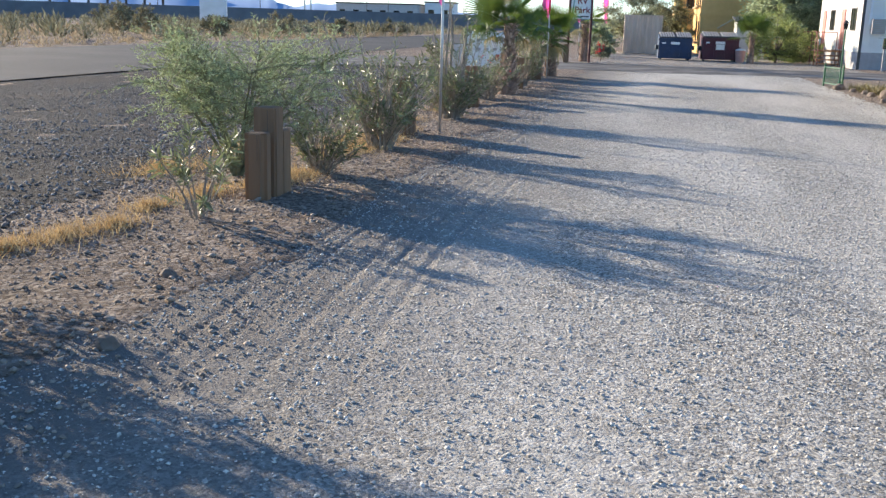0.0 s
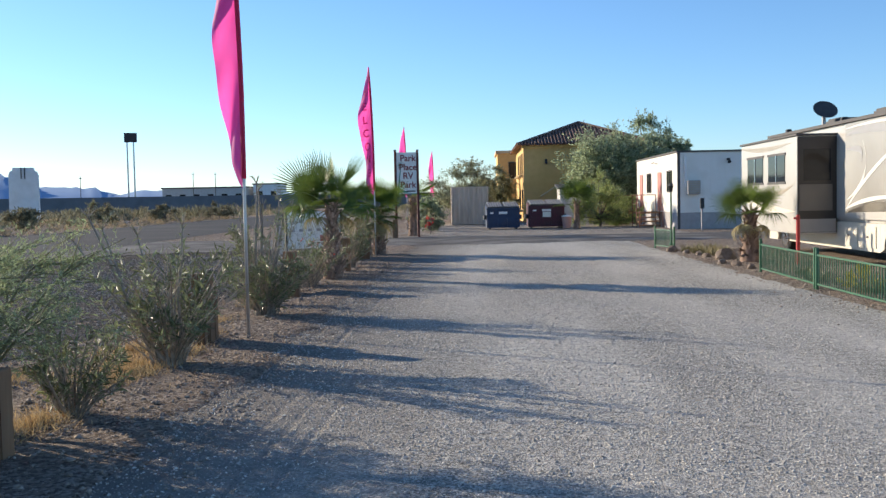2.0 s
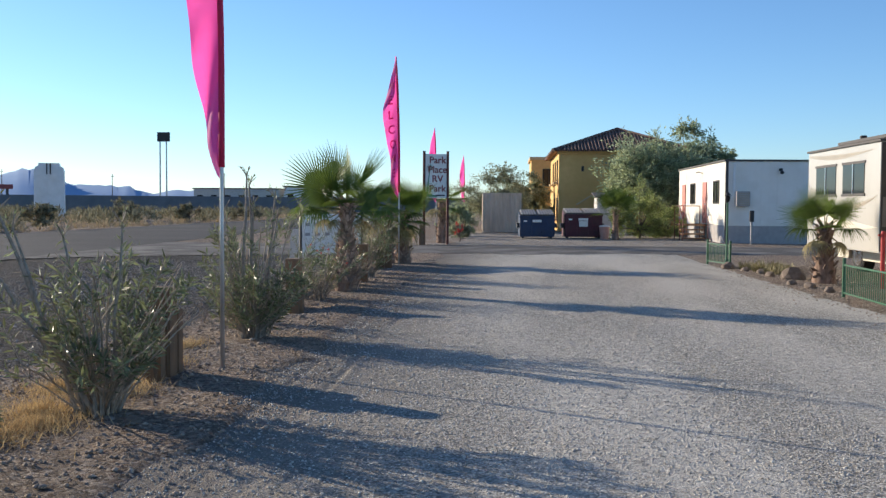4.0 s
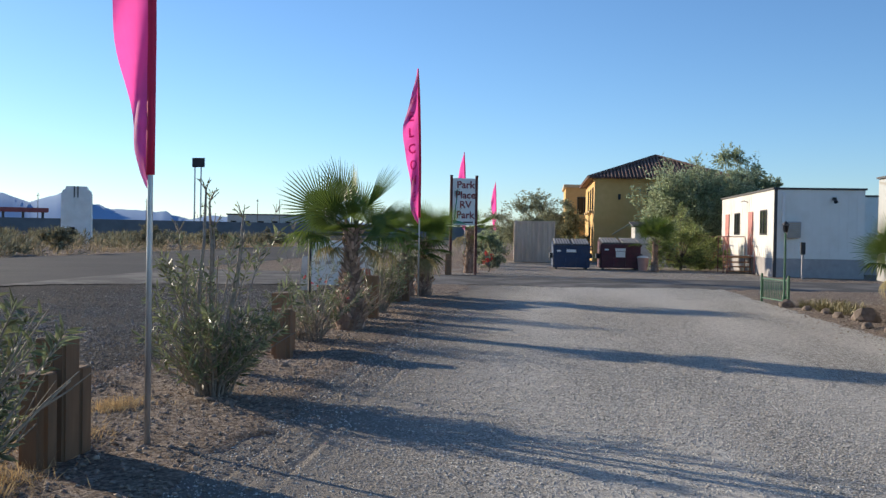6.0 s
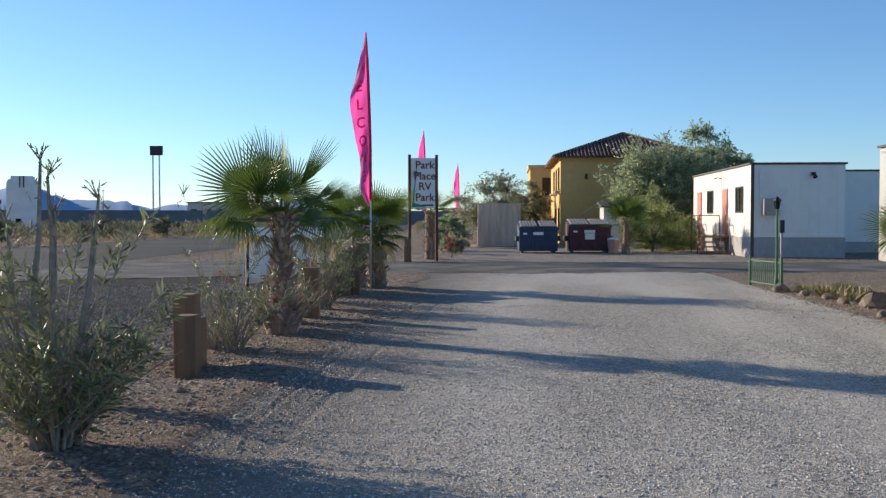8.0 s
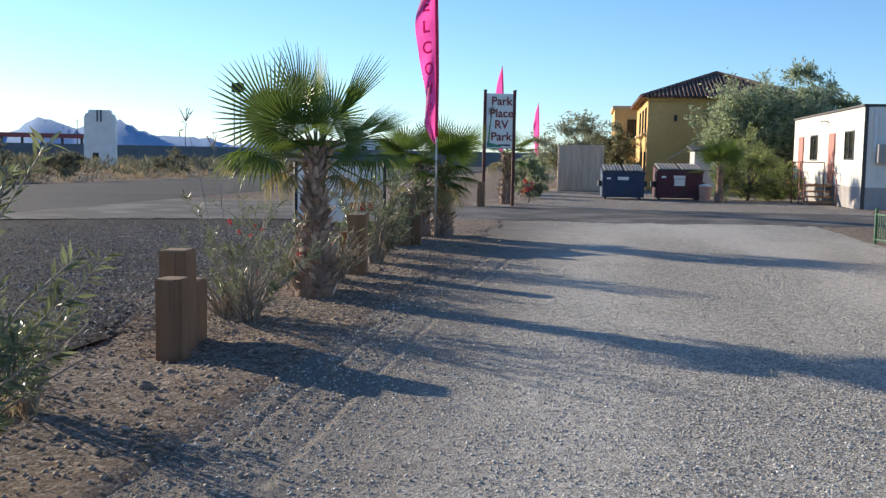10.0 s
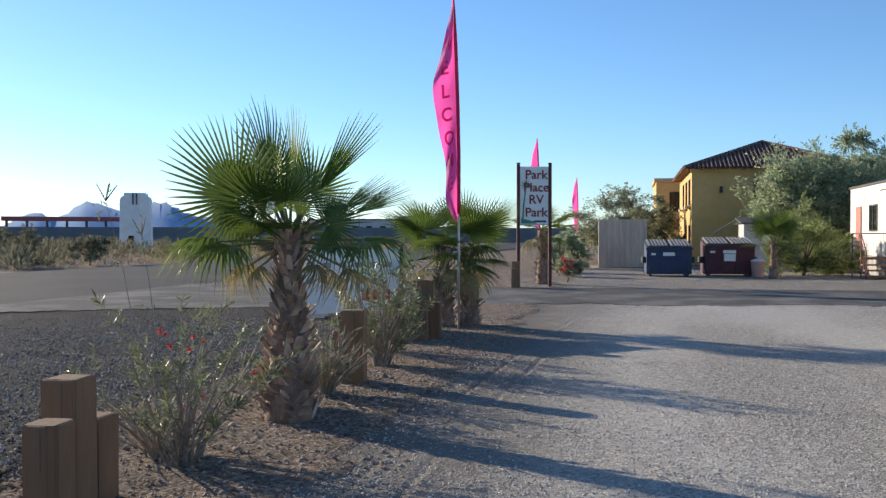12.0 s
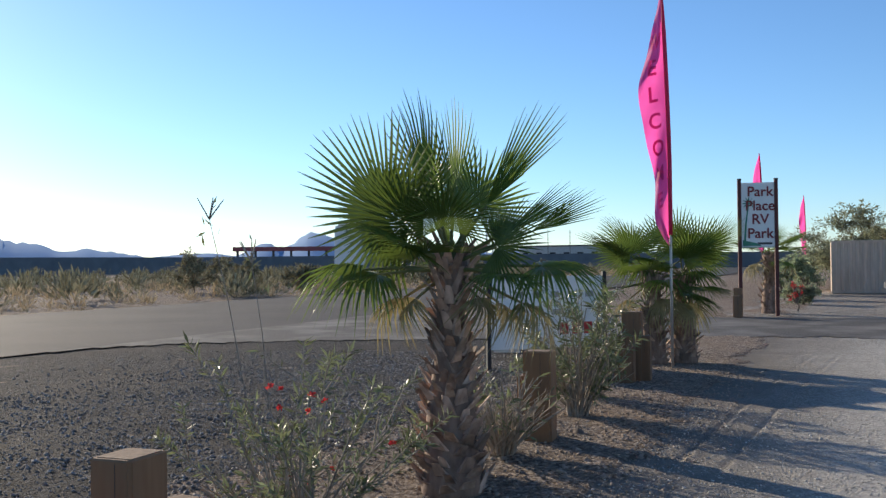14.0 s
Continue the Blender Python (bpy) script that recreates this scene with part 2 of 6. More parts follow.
LID = mat("sunlit_lid_plastic", (0.24, 0.23, 0.21), (0.36, 0.345, 0.32), 0.6, 5, 0.1, 12)
BEIGE = mat("container_beige", (0.56, 0.425, 0.32), (0.63, 0.50, 0.38), 0.6, 3, 0.1, 10, (0.34, 0.27, 0.21), 1.4, 0.5, stretch=(2, 2, 0.5))
OCHRE = mat("ochre_stucco", (0.66, 0.42, 0.15), (0.73, 0.48, 0.19), 0.9, 3, 0.4, 60, (0.59, 0.36, 0.12), 0.4, 0.5)
TAN = mat("tan_stucco", (0.55, 0.42, 0.25), (0.60, 0.47, 0.29), 0.9, 3, 0.3, 50)
TILE = mat("clay_tile", (0.135, 0.072, 0.05), (0.22, 0.125, 0.09), 0.8, 6, 0.2, 20, island=0.3)
TILES = mat("clay_tile_row", (0.135, 0.072, 0.05), (0.22, 0.125, 0.09), 0.8, 6, 0.2, 20, objrand=0.25)
TRAILW = mat("trailer_siding", (0.80, 0.77, 0.70), (0.85, 0.82, 0.76), 0.55, 2, 0.05, 8, (0.60, 0.54, 0.45), 0.7, 0.4)
SKIRT = mat("trailer_skirt", (0.33, 0.31, 0.30), (0.41, 0.385, 0.375), 0.8, 4, 0.15, 10)
DOORRED = mat("faded_red_door", (0.44, 0.16, 0.13), (0.54, 0.22, 0.18), 0.6, 4, 0.1)
RVCREAM = mat("rv_cream", (0.68, 0.63, 0.52), (0.74, 0.69, 0.58), 0.28, 1, 0, None, (0.60, 0.52, 0.38), 0.8, 0.3)
RVWHITE = mat("rv_white", (0.46, 0.44, 0.40), (0.53, 0.51, 0.465), 0.25, 1, 0, None, (0.54, 0.51, 0.46), 0.8, 0.3)
RVTAUPE = mat("rv_taupe_panel", (0.30, 0.28, 0.245), (0.38, 0.355, 0.31), 0.26, 0.7, 0, None, (0.46, 0.43, 0.375), 0.6, 0.5)
RVLINE = mat("rv_pale_stripe", (0.66, 0.64, 0.58), (0.72, 0.70, 0.63), 0.28, 2, 0)
PEDESTAL = mat("pale_green_paint", (0.22, 0.33, 0.17), (0.29, 0.40, 0.22), 0.6, 6, 0.1)
YELLOWLEAF = mat("yellow_flower_leaf", (0.42, 0.36, 0.05), (0.62, 0.52, 0.10), 0.5, 4, 0, island=0.3, trans=0.3)
RVTAN = mat("rv_swoosh_tan", (0.34, 0.29, 0.22), (0.40, 0.34, 0.26), 0.3, 2, 0)
RVEND = mat("rv_dark_brown", (0.024, 0.02, 0.018), (0.034, 0.029, 0.026), 0.4, 2, 0)
RVDUSK = mat("rv_taupe", (0.13, 0.115, 0.098), (0.16, 0.142, 0.12), 0.35, 2, 0)
RVGREY = mat("rv_grey", (0.30, 0.285, 0.27), (0.36, 0.345, 0.33), 0.35, 2, 0)
GLASS = glass_mat("dark_glass", (0.012, 0.014, 0.017))
RUBBER = mat("tyre_rubber", (0.016, 0.016, 0.017), (0.03, 0.03, 0.03), 0.85, 20, 0.3)
CHROME = mat("bright_metal", (0.62, 0.62, 0.62), (0.72, 0.72, 0.72), 0.22, 6, 0, metal=1.0)
CONC = mat("pale_concrete", (0.47, 0.45, 0.42), (0.57, 0.55, 0.52), 0.9, 6, 0.3, 30, (0.38, 0.36, 0.33), 0.9, 0.5)
WALLGREY = mat("far_wall_grey", (0.135, 0.14, 0.15), (0.18, 0.185, 0.195), 0.9, 0.5, 0.1, 3, (0.12, 0.12, 0.125), 0.06, 0.6)
CANOPYRED = mat("canopy_red", (0.22, 0.05, 0.055), (0.28, 0.07, 0.07), 0.6, 1, 0)
# distance haze is mixed straight into this blue-grey base colour
HILL = mat("hazed_hills", (0.30, 0.41, 0.57), (0.34, 0.45, 0.61), 1.0, 0.006, 0, None, (0.38, 0.48, 0.63), 0.0016, 0.6, spec=0.0)
HYDRED = mat("hydrant_red", (0.36, 0.022, 0.02), (0.44, 0.035, 0.03), 0.5, 6, 0.1)
RAILRED = mat("rail_dull_red", (0.15, 0.05, 0.042), (0.21, 0.075, 0.06), 0.7, 6, 0.1)
TERRA = mat("pinkish_bin", (0.50, 0.27, 0.22), (0.58, 0.33, 0.27), 0.7, 5, 0.1)
FLOWER = mat("red_flower", (0.62, 0.03, 0.035), (0.74, 0.07, 0.06), 0.6, 5, 0, trans=0.3)
AGAVE = mat("succulent_leaf", (0.16, 0.15, 0.065), (0.33, 0.27, 0.13), 0.55, 5, 0, island=0.35)


# ---- mesh helpers ----
class Soup:
    """Collects vertices and faces of many small pieces into one mesh."""

    def __init__(self):
        self.v, self.f = [], []

    def add(self, verts, faces):
        k = len(self.v)
        self.v.extend(tuple(p) for p in verts)
        self.f.extend(tuple(i + k for i in q) for q in faces)

    def tube(self, pts, radii, n=6, cap=True):
        pts = [Vector(p) for p in pts]
        rings = []
        for i, p in enumerate(pts):
            d = (pts[min(i + 1, len(pts) - 1)] - pts[max(i - 1, 0)]).normalized()
            s = d.cross(Vector((0.13, 0.97, 0.21)))
            if s.length < 0.05:
                s = d.cross(Vector((1, 0, 0)))
            s.normalize()
            u = d.cross(s)
            rings.append([p + (s * math.cos(2 * math.pi * j / n) + u * math.sin(2 * math.pi * j / n)) * radii[i] for j in range(n)])
        verts = [q for r in rings for q in r]
        faces = [(i * n + j, i * n + (j + 1) % n, (i + 1) * n + (j + 1) % n, (i + 1) * n + j)
                 for i in range(len(pts) - 1) for j in range(n)]
        if cap:
            faces += [tuple(range(n - 1, -1, -1)), tuple((len(pts) - 1) * n + j for j in range(n))]
        self.add(verts, faces)

    def leaf(self, p, d, length, width, rnd):
        d = d.normalized()
        s = d.cross(Vector((rnd.uniform(-1, 1), rnd.uniform(-1, 1), rnd.uniform(-1, 1))))
        if s.length < 0.05:
            s = d.cross(Vector((0, 0.3, 1)))
        s = s.normalized() * width * 0.5
        up = s.cross(d).normalized() * width * 0.18
        m = p + d * length * 0.45
        self.add([p, m + s + up, p + d * length, m - s + up, m], [(0, 4, 2, 1), (0, 3, 2, 4)])

    def box(self, x0, x1, y0, y1, z0, z1):
        v = [(x, y, z) for z in (z0, z1) for x, y in ((x0, y0), (x1, y0), (x1, y1), (x0, y1))]
        self.add(v, [(3, 2, 1, 0), (4, 5, 6, 7), (0, 1, 5, 4), (1, 2, 6, 5), (2, 3, 7, 6), (3, 0, 4, 7)])

    def mesh(self, name, smooth=False):
        me = bpy.data.meshes.new(name)
        me.from_pydata(self.v, [], self.f)
        me.update()
        if smooth:
            me.shade_smooth()
        return me


def thing(name, label, category, loc, group="", rz=0.0, kind=""):
    e = new(name)
    e.empty_display_size = 0.2
    e.matrix_world = pose(*loc, 0, 0, rz)
    return tagged(e, label, category, group, kind)


def part(name, geo, material, parent, label="", smooth=False, bevel=0.0):
    """Links a Soup, a bmesh or a ready mesh as one mesh object under a thing or a part."""
    if isinstance(geo, Soup):
        me = geo.mesh(name, smooth)
        if bevel:
            bm = bmesh.new()
            bm.from_mesh(me)
            bmesh.ops.bevel(bm, geom=list(bm.edges), offset=bevel, segments=2, affect="EDGES", clamp_overlap=True)
            bm.to_mesh(me)
            bm.free()
    elif isinstance(geo, bmesh.types.BMesh):
        me = bpy.data.meshes.new(name)
        geo.to_mesh(me)
        geo.free()
        if smooth:
            me.shade_smooth()
    else:
        me = geo
    if not me.materials:
        me.materials.append(material)
    ob = new(name, me)
    if parent is not None:
        ob.parent = parent
    if label:
        ob["label"] = label
    return ob


def boxpart(name, ext, material, parent, label="", bevel=0.0):
    s = Soup()
    s.box(*ext)
    return part(name, s, material, parent, label, bevel=bevel)


def tubepart(name, pts, radii, material, parent, label="", n=10):
    s = Soup()
    s.tube(pts, radii, n)
    return part(name, s, material, parent, label, smooth=False)


def nz2(x, y, s=1.0, seed=0.0):
    return noise.noise(Vector((x * s, y * s, seed)))


# ---- ground, road, drive ----
def graded(fine0, fine1, step, far):
    c = list(np.arange(fine0, fine1 + 1e-6, step))
    a, d = fine1, step
    right = []
    while a < far:
        d *= 1.35
        a += d
        right.append(min(a, far))
    a, d = fine0, step
    left = []
    while a > -far:
        d *= 1.35
        a -= d
        left.append(max(a, -far))
    return left[::-1] + c + right


def sheet(name, xs, ys, height, material, label, category, keep=None):
    v = [(x, y, height(x, y)) for y in ys for x in xs]
    w = len(xs)
    f = []
    for j in range(len(ys) - 1):
        for i in range(w - 1):
            if keep is None or keep((xs[i] + xs[i + 1]) / 2, (ys[j] + ys[j + 1]) / 2):
                f.append((j * w + i, j * w + i + 1, (j + 1) * w + i + 1, (j + 1) * w + i))
    me = bpy.data.meshes.new(name)
    me.from_pydata(v, [], f)
    me.shade_smooth()
    me.materials.append(material)
    ob = new(name, me)
    return tagged(ob, label, category, "", "structure")


ROAD_X0, ROAD_X1 = -23.5, -11.6


def road_edge(y):
    """The road's near edge, which bends round into the side road."""
    if y < 29:
        return ROAD_X1
    if y < 36:
        return ROAD_X1 + 10.0 * (max(0.0, (y - 29) / 7)) ** 2.6
    return 30.0


def drive_edge(y):
    return 0.34 + 0.22 * nz2(0.0, y, 0.5) + 0.14 * nz2(3.0, y, 2.3) - 0.22 * max(0.0, min(5.0, 5.0 - y))


def ground_z(x, y):
    if x < -26 or x > 25 or y < -12 or y > 75:
        return -0.03 + (0.25 * nz2(x, y, 0.05) if (x < -30 and y > -40) else 0.0)
    if ROAD_X1 - 0.3 < x < ROAD_X1 + 0.6 and y > 44:
        return 0.034
    if ROAD_X0 - 0.6 < x < ROAD_X1 + 0.3 or (30 < y < 44.6 and -12.5 < x < -1) or (37.6 + 0.14 * x < y < 43.8 and x > -2):
        return -0.06
    k = 0.022 * nz2(x, y, 1.1) + 0.016 * nz2(x, y, 3.1, 4.0) + 0.010 * nz2(x, y, 8.0, 7.0)
    if x > drive_edge(y) + 0.1 and y < 39:
        rim = 8.0 + 0.35 * nz2(5.0, y, 0.5) + 0.12 * nz2(5.0, y, 2.1)
        return -0.05 + (0.05 + k) * min(1.0, max(0.0, (x - rim + 0.3) / 0.6))
    if -2.2 < x <= drive_edge(y) + 0.1:
        return 0.012 + k - 0.085 * math.exp(-((y - 19.5) / 1.1) ** 2) * min(1.0, max(0.0, (-0.1 - x) / 0.5))
    return k


ground = sheet("ground", graded(-12, 10, 0.16, 4600), graded(-3, 46, 0.16, 4600), ground_z, SOIL,
               "brown stony desert soil with scattered pebbles", "ground")


def drive_z(x, y):
    e = drive_edge(y)
    z = 0.006 * nz2(x, y, 1.6) + 0.005 * nz2(x, y, 6.0, 2.0)
    # tyre furrows with a small ridge thrown up beside each
    near = max(0.0, min(1.0, (11.0 - y) / 4))
    bend = 0.013 * (6.5 - y) ** 2 if y < 6.5 else 0.03 * (y - 6.5)
    for rut, wide in ((0.45, 0.032), (0.66, 0.028), (0.98, 0.034), (1.17, 0.026), (1.40, 0.032)):
        if near:
            q = (x - rut - bend - 0.02 * nz2(1.0, y, 0.6, rut)) / wide
            if -4 < q < 4:
                k = near * (0.35 + 0.65 * max(0.0, min(1.0, nz2(rut, y, 0.45, 9.0) * 1.6 + 0.5)))
                z += k * (-0.013 * math.exp(-q * q) + 0.007 * math.exp(-(q - 1.7) ** 2) + 0.004 * math.exp(-(q + 1.7) ** 2))
    far = max(0.0, min(1.0, (y - 10.0) / 4))
    if far:
        for rut in (0.60, 0.97):
            q = (x - rut - 0.0026 * max(0.0, y - 16) ** 2 - 0.03 * nz2(2.0, y, 0.4, rut)) / 0.036
            if -4 < q < 4:
                k = far * (0.3 + 0.7 * max(0.0, min(1.0, nz2(rut, y, 0.3, 5.0) * 1.6 + 0.5)))
                z += k * (-0.015 * math.exp(-q * q) + 0.008 * math.exp(-(q - 1.7) ** 2))
    return z + min(0.0, (x - e) * 0.22) - max(0.0, (x - 8.2) * 0.15)


drive = sheet("gravel_drive", list(np.arange(-1.2, 0.0, 0.06)) + list(np.arange(0.0, 1.92, 0.024)) + list(np.arange(1.92, 8.6, 0.08)), list(np.arange(-9, 39.0, 0.12)), drive_z, GRAVEL,
              "pale grey crushed gravel drive with tyre ruts", "drive", lambda x, y: x > drive_edge(y) - 0.12)

# shoulder of coarse stones between planting strip and road
shoulder = sheet("road_shoulder", list(np.arange(-12.4, -1.4, 0.2)), list(np.arange(-9, 36.2, 0.2)),
                 lambda x, y: 0.016 + 0.012 * nz2(x, y, 0.9) - max(0.0, (x + 2.2 - 0.5 * nz2(x, y, 0.6)) * 0.10), SHOULDER,
                 "grey coarse gravel shoulder beside the road", "gravel", lambda x, y: x > ROAD_X1 - 0.2 and x < -1.7 + 0.5 * nz2(0, y, 0.7))
road = sheet("road", list(np.linspace(ROAD_X0, ROAD_X1, 14)), [-400, -100, -40] + list(np.arange(-10, 60, 1.0)) + [80, 120, 200, 420, 900],
             lambda x, y: 0.045 + 0.02 * (1 - ((x + 17.5) / 6) ** 2), ASPHALT, "grey worn two-lane asphalt road", "road")


def side_keep(x, y):
    return x > -12.0 and (y > 29.0 and x < road_edge(y) if y < 36 else True) and y < 44.2 + 0.25 * nz2(x, 0, 0.4)


side_road = sheet("side_road", list(np.arange(-11.7, 26, 0.25)), list(np.arange(29, 45, 0.25)),
                  lambda x, y: 0.030 + 0.0145 * max(0.0, min(1.0, (-8.5 - x) / 3.0)) - (max(0.0, 38.2 + 0.14 * x - y) * 0.02 if x > -2 else 0.0), DUSTYROAD,
                  "grey asphalt side road joining the main road", "road",
                  lambda x, y: side_keep(x, y) and (y > 36.9 + 0.14 * x + 1.1 * nz2(x, 1.0, 0.35) + 0.5 * nz2(x, 4.0, 1.3) or x < -2))


yard = sheet("gravel_yard", list(np.arange(-2.5, 13, 0.25)), list(np.arange(43.6, 68, 0.25)),
             lambda x, y: 0.012 + 0.012 * nz2(x, y, 0.5) - max(0.0, 44.4 - y) * 0.03, YARD, "pale brown-grey gravel yard around the dumpsters", "gravel",
             lambda x, y: y > 43.9 + 0.3 * nz2(x, 5.0, 0.5) and x > -1.6 + 1.0 * nz2(2.0, y, 0.3) and x < 12.0)


# ---- scattered stones (one mesh each, too many to count) ----
def scatter(name, count, rx, ry, size, zfun, material, label, seed, weight=None, flat=0.7):
    r = np.random.RandomState(seed)
    x = r.uniform(*rx, count)
    y = r.uniform(*ry, count)
    if weight is not None:
        k = np.array([weight(a, b) for a, b in zip(x, y)]) > r.uniform(0, 1, count)
        x, y = x[k], y[k]
    n = len(x)
    base = np.array([(1, 0, 0), (0.1, 1, 0), (-1, 0.1, 0), (0, -1, 0), (0.1, 0.1, 1), (0, 0, -1)], float)
    s = size[0] + (size[1] - size[0]) * r.uniform(0, 1, n) ** 2.5
    a = r.uniform(0, 6.28, n)
    v = base[None] * (0.7 + 0.6 * r.uniform(0, 1, (n, 6, 1))) * s[:, None, None] * 0.5
    v[:, :, 2] *= flat
    c, sn = np.cos(a)[:, None], np.sin(a)[:, None]
    tilt = r.uniform(-0.5, 0.5, n)[:, None]
    vx, vy, vz = v[:, :, 0], v[:, :, 1], v[:, :, 2]
    vz2 = vz + tilt * vx
    px, py = vx * c - vy * sn + x[:, None], vx * sn + vy * c + y[:, None]
    z = np.array([zfun(p, q) for p, q in zip(x, y)])
    pz = vz2 + (z + s * 0.12)[:, None]
    verts = np.stack([px, py, pz], -1).reshape(-1, 3)
    tri = np.array([(0, 1, 4), (1, 2, 4), (2, 3, 4), (3, 0, 4), (1, 0, 5), (2, 1, 5), (3, 2, 5), (0, 3, 5)])
    faces = (tri[None] + np.arange(n)[:, None, None] * 6).reshape(-1)
    me = bpy.data.meshes.new(name)
    me.vertices.add(len(verts))
    me.vertices.foreach_set("co", verts.ravel())
    me.loops.add(len(faces))
    me.loops.foreach_set("vertex_index", faces)
    me.polygons.add(len(faces) // 3)
    me.polygons.foreach_set("loop_start", np.arange(0, len(faces), 3))
    me.update(calc_edges=True)
    me.materials.append(material)
    return tagged(new(name, me), label, "stones", "", "stuff")


scatter("gravel_stones", 165000, (-0.5, 7.8), (0.4, 27), (0.007, 0.027), drive_z, STONE, "loose pale grey gravel stones on the drive", 3,
        lambda x, y: (1.0 if y < 21 else 0.5) * (1.0 if x > drive_edge(y) else 0.25) * (1.0 if x < 5.2 else 0.45), 0.55)
scatter("strip_pebbles", 24000, (-2.6, 0.9), (1.0, 31), (0.010, 0.045), lambda x, y: max(ground_z(x, y), drive_z(x, y) if x > drive_edge(y) else -1), ROCK, "brown pebbles and clods in the planting strip", 5)
scatter("strip_rocks", 900, (-3.2, 0.2), (2.5, 24), (0.03, 0.085), ground_z, ROCK, "larger brown rocks and clods in the planting strip", 6, None, 0.5)
scatter("border_pebbles", 15000, (7.0, 11.0), (9, 32), (0.012, 0.055), lambda x, y: max(ground_z(x, y), drive_z(x, y) if x < 8.5 else -1), ROCK, "brown pebbles along the rock bed", 9,
        lambda x, y: min(1.0, max(0.02, (x - 7.7) / 0.9)))
scatter("shoulder_stones", 52000, (-9.5, -1.6), (3, 32), (0.012, 0.055), lambda x, y: 0.016, SHSTONE, "grey coarse stones on the shoulder", 7,
        lambda x, y: (0.15 + 0.85 * min(1.0, max(0.0, (x + 9) / 5))) * (1.0 if nz2(x, y, 0.55, 3.0) + 0.5 * nz2(x, y, 1.7, 5.0) > -0.1 else 0.3))
scatter("shoulder_gravel", 18000, (-7.5, -1.5), (19, 31), (0.012, 0.036), lambda x, y: 0.018, SHSTONE, "close-lying grey gravel of the shoulder", 8,
        lambda x, y: 0.3 + 0.7 * min(1.0, max(0.0, (x + 8) / 4)))


# ---- timber bollards ----
def timber(x, y, h, w, d, rz, lean=0.0, round_top=False, z=0.0):
    t = thing("timber_bollard", "weathered brown square timber post standing in stony soil", "bollard", (x, y, z), "timber bollards along the drive", rz)
    bm = bmesh.new()
    bmesh.ops.create_cube(bm, size=1.0, matrix=Matrix.Translation((0, 0, h / 2 - 0.06)) @ Matrix.Diagonal((w, d, h + 0.12, 1)))
    bmesh.ops.bevel(bm, geom=[e for e in bm.edges if abs(e.verts[0].co.z - e.verts[1].co.z) > 0.1], offset=0.05 if round_top else 0.018, segments=3, affect="EDGES")
    top = [e for e in bm.edges if e.verts[0].co.z > h - 0.02 and e.verts[1].co.z > h - 0.02]
    bmesh.ops.bevel(bm, geom=top, offset=0.008, segments=1, affect="EDGES")
    for v in bm.verts:
        v.co.x += lean * v.co.z + 0.004 * math.sin(v.co.z * 9 + x * 3)
    part("post", bm, TIMBER, t)
    s = Soup()
    s.box(-w * 0.40, w * 0.40, -d * 0.40, d * 0.40, h, h + 0.003)
    part("end_grain", s, ENDGRAIN, t, "paler sawn top").location = (lean * h, 0, 0)
    s = Soup()
    s.box(w * 0.12, w * 0.12 + 0.003, -d / 2 - 0.0012, -d / 2 + 0.006, h * 0.62, h * 0.98)
    part("crack", s, DARK, t, "dark drying crack").location = (lean * h * 0.6, 0, 0)


for cx, cy, k, turn in ((-0.56, 7.25, 1.0, 4), (-0.66, 12.80, 1.0, -3), (-0.98, 43.9, 1.0, 0)):
    timber(cx - 0.02, cy, 0.62 * k, 0.205, 0.205, turn, round_top=True)
    timber(cx - 0.015, cy + 0.25, 0.83 * k, 0.215, 0.215, turn * 0.5)
    timber(cx - 0.01, cy + 0.48, 0.60 * k, 0.18, 0.18, -turn)
timber(-0.74, 19.13, 0.645, 0.215, 0.27, 2, round_top=True, z=-0.075)
timber(-0.875, 19.55, 0.84, 0.225, 0.27, 2, z=-0.085)
timber(-0.905, 19.88, 0.56, 0.19, 0.26, -2, z=-0.09)
for cx, cy, h, w in ((-0.52, 24.45, 0.80, 0.25), (-0.70, 24.7, 0.55, 0.2), (-0.72, 28.75, 0.62, 0.25), (-0.68, 29.05, 0.92, 0.25), (-0.55, 29.1, 0.6, 0.2)):
    timber(cx, cy, h, w, w * 0.95, 3)


